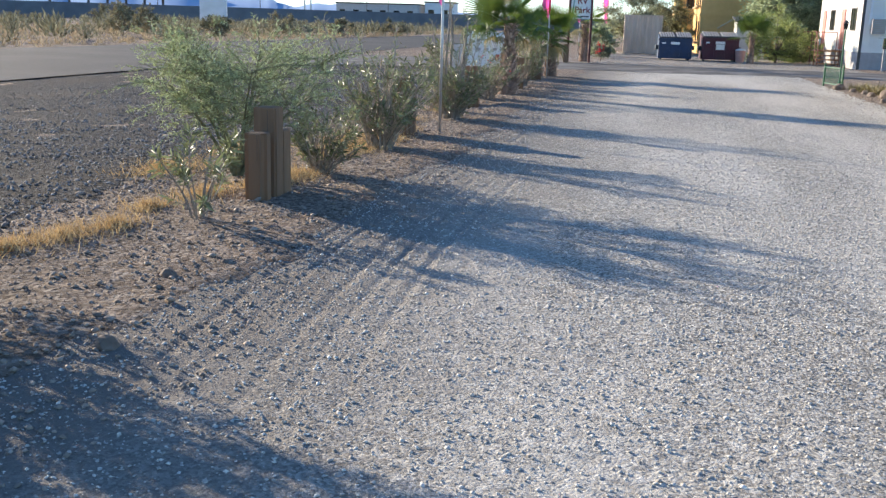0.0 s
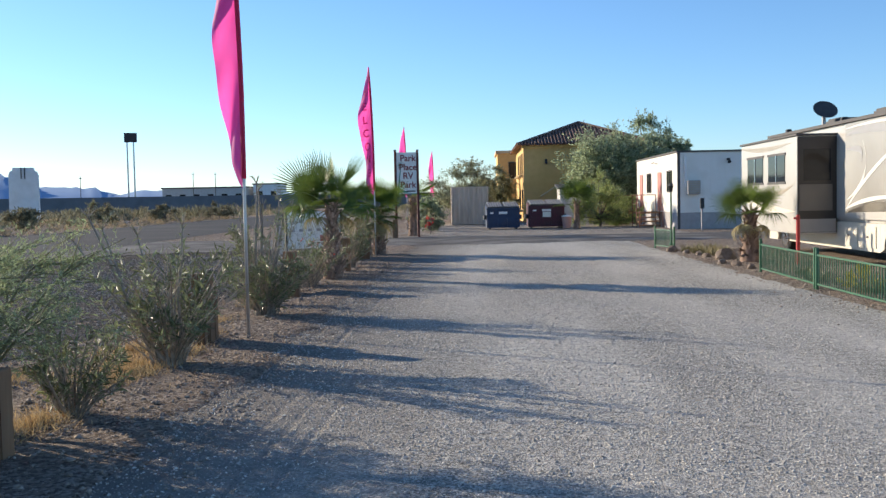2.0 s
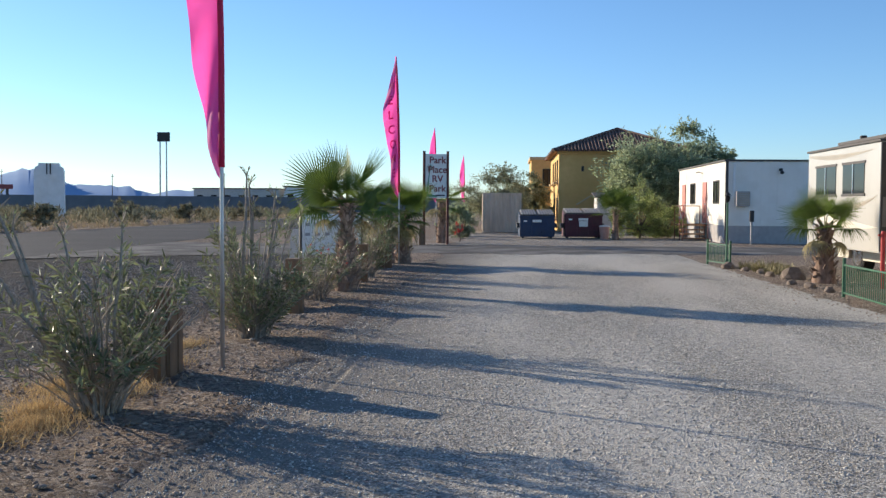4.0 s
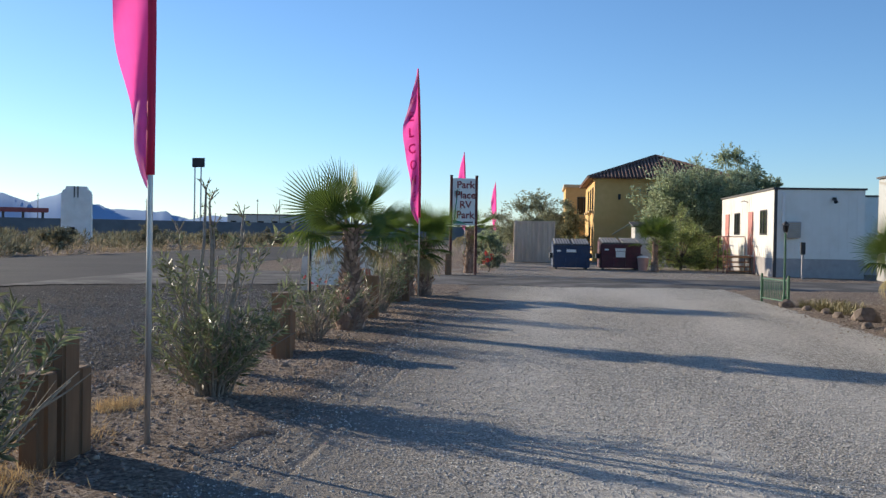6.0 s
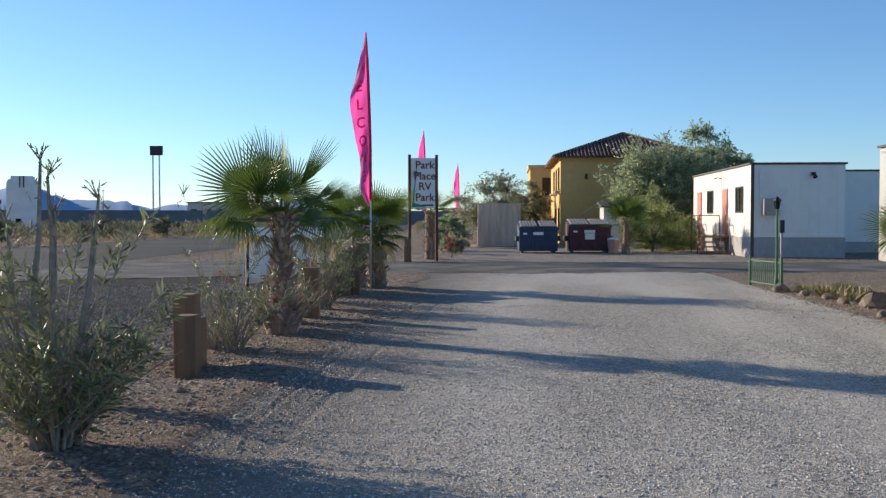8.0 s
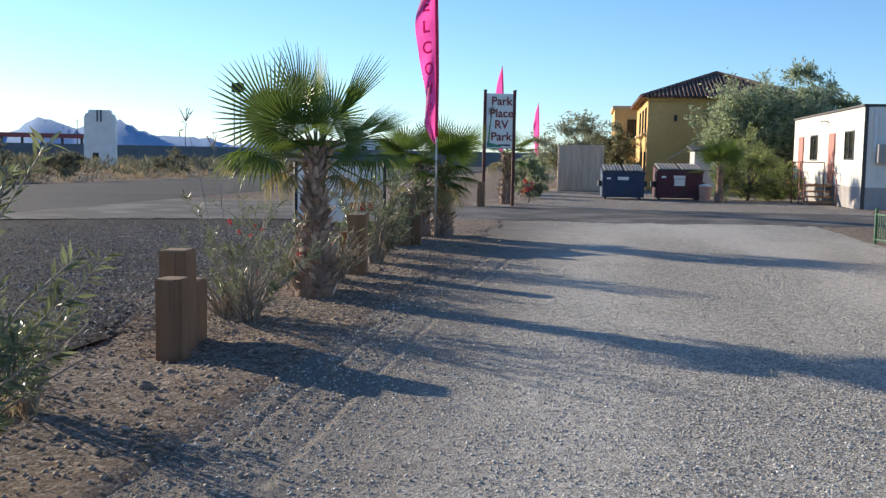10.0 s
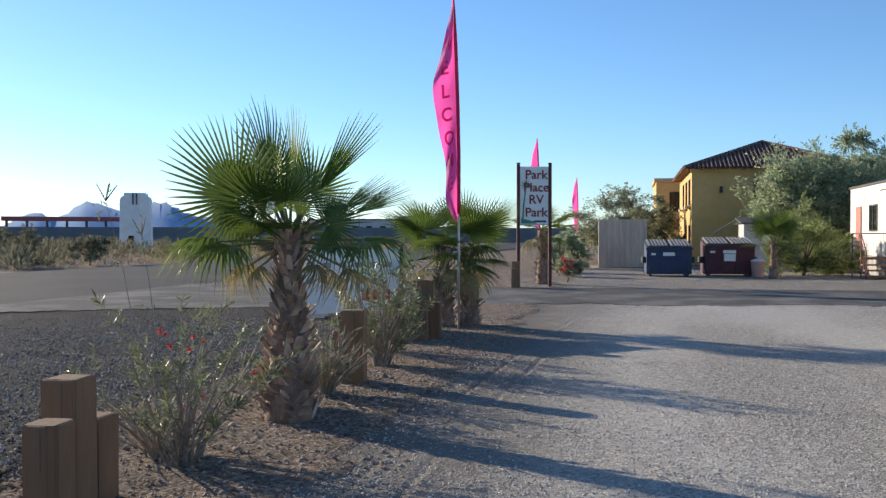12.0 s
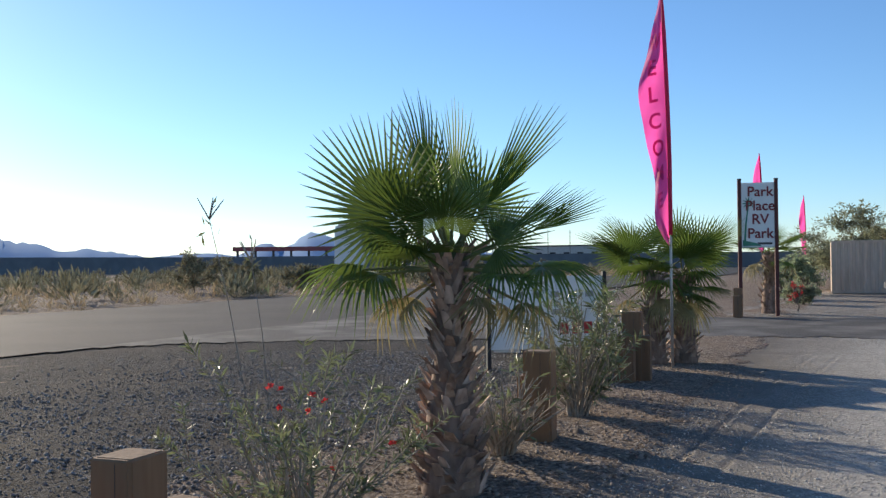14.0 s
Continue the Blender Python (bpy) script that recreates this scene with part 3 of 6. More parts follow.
# ---- shrubs ----
def oleander(x, y, h, w, stems, leaves, seed, bare=0.2, label="", flowers=0, low=0.25, ll=(0.07, 0.13)):
    """Arching stems from one root that fork into twigs, with whorls of narrow leaves along the outer half."""
    rnd = random.Random(seed)
    t = thing("oleander_bush", label or "green oleander bush with grey stems in stony soil", "bush", (x, y, 0), "oleanders along the drive")
    st, dead, lf = Soup(), Soup(), Soup()
    twigs = []
    for i in range(stems):
        a = i * 2.4 + rnd.uniform(-0.5, 0.5)
        spread = w * 0.5 * (0.12 + 0.88 * rnd.random() ** 0.7)
        hh = h * rnd.uniform(0.55, 1.0) * (1.0 if rnd.random() < 0.65 else 0.6) * (1.0 - 0.22 * (spread / (w * 0.5)) ** 2)
        p0 = Vector((math.cos(a), math.sin(a), 0)) * w * 0.10 * rnd.random() + Vector((0, 0, -0.03))
        out = Vector((math.cos(a) * spread, math.sin(a) * spread, 0))
        bow = rnd.uniform(1.0, 1.7)
        wig = Vector((rnd.uniform(-1, 1), rnd.uniform(-1, 1), 0)) * 0.05 * h
        pts = [p0 + out * (k / 5) ** bow + wig * math.sin(k * 0.9 + i) * k / 5 + Vector((0, 0, hh * (k / 5) ** 0.92)) for k in range(6)]
        r0 = rnd.uniform(0.006, 0.015)
        isbare = rnd.random() < bare
        (dead if isbare and rnd.random() < 0.6 else st).tube(pts, [r0 * (1 - 0.6 * k / 5) for k in range(6)], 5)
        if not isbare or rnd.random() < 0.25:
            twigs.append((pts[3], pts[5]))
            twigs.append((pts[4], pts[5]))
        for b in range(rnd.randint(1, 3)):
            k = rnd.randint(1, 4)
            q = pts[k]
            aa = a + rnd.uniform(-1.6, 1.6)
            d = Vector((math.cos(aa) * 0.75, math.sin(aa) * 0.75, rnd.uniform(0.35, 1.3))).normalized() * h * rnd.uniform(0.16, 0.34)
            (dead if isbare else st).tube([q, q + d * 0.5 + Vector((0, 0, -0.01)), q + d], [r0 * 0.55, r0 * 0.4, r0 * 0.2], 4)
            if not isbare or rnd.random() < 0.3:
                twigs.append((q + d * 0.35, q + d))
    per = max(5, int(leaves / max(1, len(twigs))))
    for q0, q1 in twigs:
        d = (q1 - q0).normalized()
        s1 = d.cross(Vector((0.3, 0.2, 1))).normalized()
        s2 = d.cross(s1)
        n = max(3, int(per * rnd.uniform(0.4, 1.6)))
        for j in range(n):
            u = 1 - (j / n) ** 1.2
            aa = j * 2.2 + rnd.uniform(-0.5, 0.5)
            o = (s1 * math.cos(aa) + s2 * math.sin(aa)) * rnd.uniform(0.55, 1.25) + d * rnd.uniform(0.3, 1.1) + Vector((0, 0, rnd.uniform(-0.25, 0.15)))
            ln = rnd.uniform(*ll) * (0.75 + 0.4 * u)
            lf.leaf(q0.lerp(q1, u), o, ln, ln * rnd.uniform(0.16, 0.23), rnd)
    part("branchwork", st, STEM, t, "grey-brown woody stems")
    if dead.v:
        part("dry_branchwork", dead, DEADSTEM, t, "dry bare stems")
    part("foliage", lf, LEAF, t, "narrow green leaves")
    for i in range(flowers):
        a, rr = rnd.uniform(0, 6.28), w * 0.45 * rnd.random()
        fl = Soup()
        for k in range(8):
            fl.leaf(Vector((0, 0, 0)), Vector((rnd.uniform(-1, 1), rnd.uniform(-1, 1), rnd.uniform(-0.2, 1))), 0.03, 0.024, rnd)
        part("flower", fl, FLOWER, t, "small red flower").location = (math.cos(a) * rr, math.sin(a) * rr, h * rnd.uniform(0.4, 0.8))
    return t


oleander(-0.60, 9.05, 0.80, 1.0, 40, 1700, 11, 0.25, "low bushy green oleander beside timber posts", ll=(0.05, 0.095))
oleander(-0.55, 11.42, 1.38, 1.5, 66, 2300, 12, 0.5, "large green oleander with tall bare stems")
oleander(-0.52, 15.72, 1.55, 1.6, 44, 2000, 13, 0.42, "leggy oleander with tall bare stalks", ll=(0.07, 0.12))
oleander(-0.69, 20.72, 1.20, 1.35, 34, 1900, 14, 0.32, "sparse oleander with thin upright stems and red flowers", 7, ll=(0.045, 0.085))
oleander(-1.0, 20.9, 0.55, 0.9, 30, 260, 24, 0.8, "low dry twiggy growth beside an oleander", 3, ll=(0.03, 0.06))
oleander(-0.62, 23.7, 0.90, 1.0, 56, 120, 15, 0.97, "dry leafless shrub of pale twigs")
oleander(-0.60, 25.95, 1.5, 1.15, 48, 2300, 16, 0.25, "dense green oleander between timber posts")
oleander(-0.72, 6.35, 0.85, 0.62, 9, 420, 17, 0.05, "small young oleander with broad leaves", ll=(0.07, 0.13))
oleander(-1.85, 3.55, 1.5, 1.8, 70, 4600, 18, 0.1, "large leafy oleander at the drive's edge")
oleander(-1.80, 2.45, 1.35, 1.6, 60, 3400, 28, 0.1, "leafy oleander at the drive's edge")
oleander(-0.80, 17.2, 0.85, 0.7, 20, 300, 19, 0.6, "half-dry shrub with brown twigs")
oleander(-0.85, 22.95, 0.75, 0.7, 30, 900, 20, 0.3, "green oleander behind the palm")
oleander(-0.85, 27.3, 1.0, 0.8, 34, 700, 21, 0.5)
oleander(-0.50, 15.68, 0.95, 1.0, 30, 1500, 23, 0.1, "dense low oleander growth under bare stalks")


def stalk(x, y, h, lean, seed, thick=0.02, tuft=5):
    rnd = random.Random(seed)
    t = thing("bare_stalk", "tall grey bare stalk with a few tip leaves", "plant", (x, y, 0), "bare stalks")
    s, l = Soup(), Soup()
    p = [Vector((lean[0] * u + 0.02 * math.sin(9 * u), lean[1] * u, h * u)) for u in (0, 0.25, 0.5, 0.75, 1)]
    s.tube(p, [k * thick for k in (1.0, 0.9, 0.8, 0.65, 0.4)], 6)
    for k in range(4):
        d = Vector((rnd.uniform(-1, 1), rnd.uniform(-1, 1), 1.2)).normalized() * 0.14
        s.tube([p[-1], p[-1] + d * 0.6, p[-1] + d], [0.006, 0.005, 0.003], 4)
        for j in range(tuft):
            l.leaf(p[-1] + d * rnd.uniform(-1.6, 1.0), d.normalized() + Vector((rnd.uniform(-.8, .8), rnd.uniform(-.8, .8), rnd.uniform(-0.5, 0.3))), rnd.uniform(0.04, 0.085), 0.015, rnd)
    part("stem", s, STEM, t)
    part("leaves", l, LEAF, t)


stalk(-0.62, 15.6, 1.95, (0.02, 0.1), 1, 0.027)
stalk(-0.5, 15.8, 1.85, (-0.1, 0.0), 2, 0.027)
stalk(-0.45, 15.9, 1.7, (0.12, 0.1), 3, 0.027)
stalk(-0.68, 15.75, 1.55, (-0.22, 0.05), 8)
stalk(-0.42, 15.7, 1.45, (0.2, -0.05), 9)
stalk(-0.6, 15.9, 1.6, (0.05, -0.1), 10)
stalk(-0.7, 11.3, 1.42, (-0.5, 0.0), 4)
stalk(-0.6, 11.5, 1.35, (-0.35, 0.1), 5)
stalk(-0.8, 20.7, 1.85, (-0.5, 0.0), 6, 0.004, 2)
stalk(-0.75, 20.7, 1.6, (-0.3, 0.05), 7, 0.004, 2)
stalk(-0.65, 11.35, 1.55, (-0.75, 0.1), 31, 0.026, 3)
stalk(-0.55, 11.3, 1.30, (-0.95, 0.0), 32, 0.022, 3)
stalk(-0.5, 11.45, 1.45, (0.05, 0.1), 33, 0.02, 4)


def feathery_tree(x, y, h, w, seed):
    """Young palo verde: thin green limbs that fan out into fine twigs with tiny leaflets."""
    rnd = random.Random(seed)
    t = thing("palo_verde_tree", "feathery pale green palo verde sapling behind timber posts", "tree", (x, y, 0))
    tr, lf = Soup(), Soup()
    for i in range(16):
        a = i * 2.4 + rnd.uniform(-0.2, 0.2)
        reach = rnd.uniform(0.25, 1.0)
        tip = Vector((math.cos(a) * w * 0.38 * reach - 0.06, math.sin(a) * w * 0.34 * reach, h * (0.84 - 0.34 * reach * rnd.uniform(0.5, 1.1))))
        pts = [Vector((0, 0, -0.05)).lerp(tip, u) + Vector((0, 0, 0.10 * math.sin(u * 3.1))) for u in (0, 0.35, 0.7, 1)]
        tr.tube(pts, [0.022, 0.016, 0.010, 0.005], 6)
        for j in range(24):
            q = pts[2].lerp(pts[3], rnd.random()) if rnd.random() < 0.6 else pts[1].lerp(pts[2], rnd.uniform(0.0, 1))
            aa = a + rnd.uniform(-1.8, 1.8)
            d = Vector((math.cos(aa), math.sin(aa), rnd.uniform(-0.25, 0.8))).normalized() * w * rnd.uniform(0.08, 0.22)
            e = q + d
            mid = q.lerp(e, 0.5) + Vector((0, 0, 0.03))
            tr.tube([q, mid, e], [0.005, 0.0035, 0.002], 4)
            for k in range(8):
                u = rnd.uniform(0.1, 1)
                b = q.lerp(mid, u * 2) if u < 0.5 else mid.lerp(e, u * 2 - 1)
                dd = (d.normalized() * 0.8 + Vector((rnd.uniform(-1, 1), rnd.uniform(-1, 1), rnd.uniform(-0.6, 0.6)))).normalized()
                ln = rnd.uniform(0.08, 0.18)
                for m in range(8):
                    lf.leaf(b + dd * ln * m / 8, dd + Vector((rnd.uniform(-1, 1), rnd.uniform(-1, 1), rnd.uniform(-1, 1))), 0.040, 0.010, rnd)
    part("trunk", tr, GREENBARK, t)
    part("crown", lf, PALELEAF, t)


feathery_tree(-1.35, 8.55, 1.80, 3.1, 31)


# ---- fan palms ----
def fan_mesh(name, arc, segs, seed, droop, fold=0.25, cut=0.55):
    """A palmate blade of folded segments round the stalk's end, unit radius, in the local XY plane."""
    rnd = random.Random(seed)
    s = Soup()
    da = arc / segs
    for i in range(segs):
        a = -arc / 2 + (i + 0.5) * da
        ln = rnd.uniform(0.86, 1.05) * (1 - 0.18 * abs(a) / (arc / 2))
        rows = []
        bend = rnd.uniform(0.6, 1.4)
        for r, k in ((0.03, 1.0), (0.3, 1.0), (cut, 0.98), (0.76, 0.62), (1.0, 0.07)):
            rr = r * ln
            half = min(rr, cut * ln) * math.tan(da / 2) * k
            dz = -droop * bend * max(0, r - 0.35) ** 2 * 1.2 + 0.10 * math.cos(a) * r
            c = Vector((math.sin(a) * rr, math.cos(a) * rr, dz))
            t = Vector((math.cos(a), -math.sin(a), 0)) * half
            rows.append((c - t + Vector((0, 0, half * fold)), c - Vector((0, 0, half * fold)), c + t + Vector((0, 0, half * fold))))
        v = [p for row in rows for p in row]
        f = []
        for k in range(4):
            f += [(k * 3, k * 3 + 1, k * 3 + 4, k * 3 + 3), (k * 3 + 1, k * 3 + 2, k * 3 + 5, k * 3 + 4)]
        s.add(v, f)
    return s.mesh(name)


FANS = [fan_mesh("frond", radians(a), n, i, d, 0.3, c) for i, (a, n, d, c) in enumerate(((240, 40, 0.12, 0.45), (215, 36, 0.35, 0.42), (255, 44, 0.05, 0.42), (130, 26, 0.0, 0.4), (230, 36, 1.05, 0.5)))]
for me_ in FANS:
    me_.materials.append(FROND)
DRYFAN = fan_mesh("dry_frond", radians(170), 24, 9, 1.2)
DRYFAN.materials.append(FRONDDRY)
NARROW = fan_mesh("young_frond", radians(32), 13, 21, 0.0, 0.7, 0.5)
NARROW.materials.append(FROND)


def waist(u, r0, r1):
    """Trunk radius with height: swollen foot, narrow neck, flaring crown base."""
    if u < 0.78:
        return r0 * 1.04 + (r1 * 0.74 - r0 * 1.04) * (u / 0.78) ** 1.35
    return r1 * 0.74 + r1 * 0.40 * ((u - 0.78) / 0.22)


def fan_palm(x, y, th, r0, r1, fronds, seed, label, boots=150, trunks=((0, 0),), single=False):
    rnd = random.Random(seed)
    t = thing("fan_palm", label, "palm tree", (x, y, 0), "fan palms")
    for ox, oy in trunks:
        s = Soup()
        ks = [k / 12 for k in range(13)]
        s.tube([(ox, oy, -0.05 + (th + 0.05) * u) for u in ks],
               [waist(u, r0, r1) + 0.008 * math.sin(u * 20) for u in ks], 14)
        part("trunk", s, BOOT, t, "brown fibrous trunk", smooth=True)
        b = Soup()
        for i in range(boots):
            u = (i + rnd.random()) / boots
            a = i * 2.399 + rnd.uniform(-0.2, 0.2)
            z = 0.03 + (th - 0.03) * u
            r = waist(u, r0, r1)
            o = Vector((math.cos(a), math.sin(a), 0))
            q = Vector((-o.y, o.x, rnd.uniform(-0.3, 0.3))).normalized()
            L = rnd.uniform(0.06, 0.12) * (1 + 0.35 * u)
            wd = rnd.uniform(0.038, 0.066) * (1.15 - 0.45 * u)
            base = Vector((ox, oy, z)) + o * (r - 0.022)
            up = Vector((0, 0, 1)) + q * rnd.uniform(-0.35, 0.35)
            tip = base + up * L + o * (0.045 + 0.085 * rnd.random() ** 1.3)
            kk = rnd.uniform(0.25, 0.85)
            v = [base - q * wd, base + q * wd, base + q * wd * 0.8 + o * 0.026, base - q * wd * 0.8 + o * 0.026,
                 tip - q * wd * kk, tip + q * wd * 0.6 - up * L * rnd.uniform(0, 0.3), tip + q * wd * 0.4 + o * 0.012, tip - q * wd * kk * 0.8 + o * 0.012]
            b.add(v, [(0, 1, 5, 4), (3, 7, 6, 2), (0, 4, 7, 3), (1, 2, 6, 5), (4, 5, 6, 7), (0, 3, 2, 1)])
            if single:
                part("leaf_base", b, BOOTS, t)
                b = Soup()
        if not single:
            tagged(part("bark", b, BOOT, t, "pale cut leaf bases ringing the trunk"), kind="stuff")
    for i in range(26):
        # old cut stalks that stand out of the fibre under the crown
        ox, oy = trunks[i % len(trunks)]
        a, e = i * 2.4, radians(rnd.uniform(30, 72))
        d = Vector((math.cos(a) * math.cos(e), math.sin(a) * math.cos(e), math.sin(e)))
        base = Vector((ox, oy, th - 0.16 + 0.12 * rnd.random()))
        st = Soup()
        L = rnd.uniform(0.16, 0.36)
        st.tube([base + d * 0.05, base + d * L * 0.6, base + d * L], [0.026, 0.017, 0.011], 5)
        part("leaf_stub", st, BOOT if i % 3 else PETIOLE, t)
    for i, (az, el, pl, size, kind, roll) in enumerate(fronds):
        ox, oy = trunks[i % len(trunks)]
        a, e = radians(az), radians(el)
        d = Vector((math.cos(a) * math.cos(e), math.sin(a) * math.cos(e), math.sin(e)))
        base = Vector((ox, oy, th - 0.06 + 0.1 * max(0, math.sin(e))))
        sag = Vector((0, 0, -0.10 * pl * (1 - abs(math.sin(e)))))
        hub = base + d * pl + sag
        st = Soup()
        st.tube([base, base + d * pl * 0.5 + sag * 0.3, hub], [0.018, 0.013, 0.009], 5)
        stalk_ob = part("stalk", st, FRONDDRY if kind == "dry" else PETIOLE, t)
        me = DRYFAN if kind == "dry" else NARROW if kind == "young" else FANS[kind]
        f = part("frond", me, FROND, t, "drooping straw-coloured dry frond" if kind == "dry" else "green pleated fan leaf")
        side = d.cross(Vector((0, 0, 1)))
        side = side.normalized() if side.length > 0.1 else Vector((1, 0, 0))
        tilt = d - Vector((0, 0, 0.2 if kind != "young" else 0.0))
        yv = tilt.normalized()
        zv = side.cross(yv).normalized()
        m = Matrix((side, yv, zv)).transposed().to_4x4() @ Matrix.Rotation(radians(roll), 4, "Y") @ Matrix.Diagonal((size, size, size, 1))
        f.matrix_world = Matrix.Identity(4)
        f.matrix_basis = Matrix.Translation(hub) @ m
    return t


P1 = [(262, 18, 0.34, 0.46, 0, 10), (238, 24, 0.40, 0.50, 0, -20), (90, 12, 0.4, 0.5, 0, 0), (178, 36, 0.60, 0.86, 2, 72), (152, 58, 0.52, 0.82, 0, 75), (215, 42, 0.40, 0.62, 0, 40), (100, 70, 0.40, 0.78, 2, 80), (280, 48, 0.30, 0.50, 0, 0), 
      (125, 40, 0.5, 0.70, 0, 60), (38, 54, 0.46, 0.90, "young", 70), (70, 52, 0.45, 0.60, 0, 60), (16, 30, 0.50, 0.56, "young", 75), (345, 20, 0.42, 0.46, 0, 60), (12, 24, 0.62, 0.56, "young", 80),
      (183, 5, 0.66, 0.56, 4, 14), (208, 2, 0.5, 0.50, 4, -10), (8, 6, 0.64, 0.54, 4, 12), (335, 2, 0.5, 0.42, 4, 0), (165, -22, 0.45, 0.42, "dry", 0), (212, -38, 0.30, 0.32, "dry", 0),
      (345, -36, 0.3, 0.32, "dry", 0), (30, -32, 0.4, 0.40, "dry", 0), (0, -20, 0.55, 0.42, "dry", 0)]
fan_palm(-0.50, 22.35, 1.60, 0.205, 0.115, P1, 5, "young fan palm with rough trunk and spread green fans", 190, single=True)
P2 = [(190, 35, 0.6, 0.78, 0, 20), (230, 25, 0.55, 0.72, 1, 0), (150, 50, 0.6, 0.75, 2, 0), (290, 40, 0.55, 0.75, 0, 0), (340, 30, 0.6, 0.75, 1, -30),
      (20, 45, 0.6, 0.72, 2, -40), (80, 60, 0.55, 0.7, 0, 0), (260, 65, 0.5, 0.7, 2, 0), (200, -10, 0.6, 0.66, 1, 0), (310, -5, 0.55, 0.6, 1, 0),
      (350, -15, 0.6, 0.62, 1, 0), (240, -30, 0.5, 0.6, "dry", 0), (30, -20, 0.55, 0.6, 1, 0), (290, -40, 0.5, 0.55, "dry", 0), (170, -35, 0.5, 0.5, "dry", 0), (120, 0, 0.6, 0.65, 1, 0), (215, 45, 0.5, 0.7, 0, 40), (320, 50, 0.5, 0.7, 2, -40), (275, 20, 0.5, 0.62, 0, 0), (185, 15, 0.6, 0.62, 4, 10), (355, 12, 0.6, 0.6, 4, -10), (250, 5, 0.5, 0.55, 4, 0)]
fan_palm(-0.72, 31.3, 1.35, 0.2, 0.15, P2, 6, "bushy twin-trunk fan palm beside a flag pole", 90, ((-0.12, 0), (0.3, 0.25)), single=True)
P3 = [(200, 25, 0.6, 0.75, 0, 0), (160, 30, 0.6, 0.7, 1, 0), (300, 20, 0.6, 0.75, 1, 0), (340, 35, 0.6, 0.75, 0, 0), (20, 20, 0.6, 0.7, 1, 0), (250, 55, 0.5, 0.7, 2, 0),
      (90, 60, 0.5, 0.7, 2, 0), (230, -20, 0.5, 0.6, "dry", 0), (320, -15, 0.5, 0.6, 1, 0), (180, -25, 0.5, 0.6, "dry", 0), (0, -25, 0.5, 0.6, "dry", 0)]
fan_palm(-0.35, 46.6, 1.75, 0.26, 0.19, P3, 7, "thick-trunked fan palm behind the park sign", 70)
P4 = [(178, 32, 0.45, 0.66, 0, 40), (205, 48, 0.42, 0.62, 1, 20), (150, 60, 0.42, 0.64, 2, 60), (265, 58, 0.36, 0.58, 0, 0), (330, 50, 0.42, 0.60, 1, -30), (15, 38, 0.46, 0.64, 2, -50),
      (80, 68, 0.4, 0.6, 0, 30), (195, 12, 0.45, 0.5, 4, 0), (350, 12, 0.45, 0.5, 4, 0), (270, 20, 0.3, 0.44, 1, 0), (230, -25, 0.35, 0.4, "dry", 0), (310, -30, 0.35, 0.4, "dry", 0), (180, -35, 0.35, 0.4, "dry", 0), (5, -35, 0.35, 0.4, "dry", 0)]
fan_palm(9.3, 25.65, 1.15, 0.24, 0.17, P4, 8, "young fan palm beside the motorhome", 60)
fan_palm(7.75, 52.6, 1.35, 0.18, 0.14, [(az, el + 15, pl, sz * 1.25, k, r) for az, el, pl, sz, k, r in P2[:10]], 9, "small fan palm in front of green shrubs", 40)


# ---- feather flags ----
def text_mesh(body, size, depth=0.006, offset=0.0):
    cu = bpy.data.curves.new("letters", "FONT")
    cu.body, cu.size, cu.extrude, cu.align_x, cu.offset = body, size, depth, "CENTER", offset
    ob = new("tmp", cu)
    bpy.context.view_layer.update()
    me = bpy.data.meshes.new_from_object(ob.evaluated_get(bpy.context.evaluated_depsgraph_get()))
    bpy.data.objects.remove(ob)
    return me


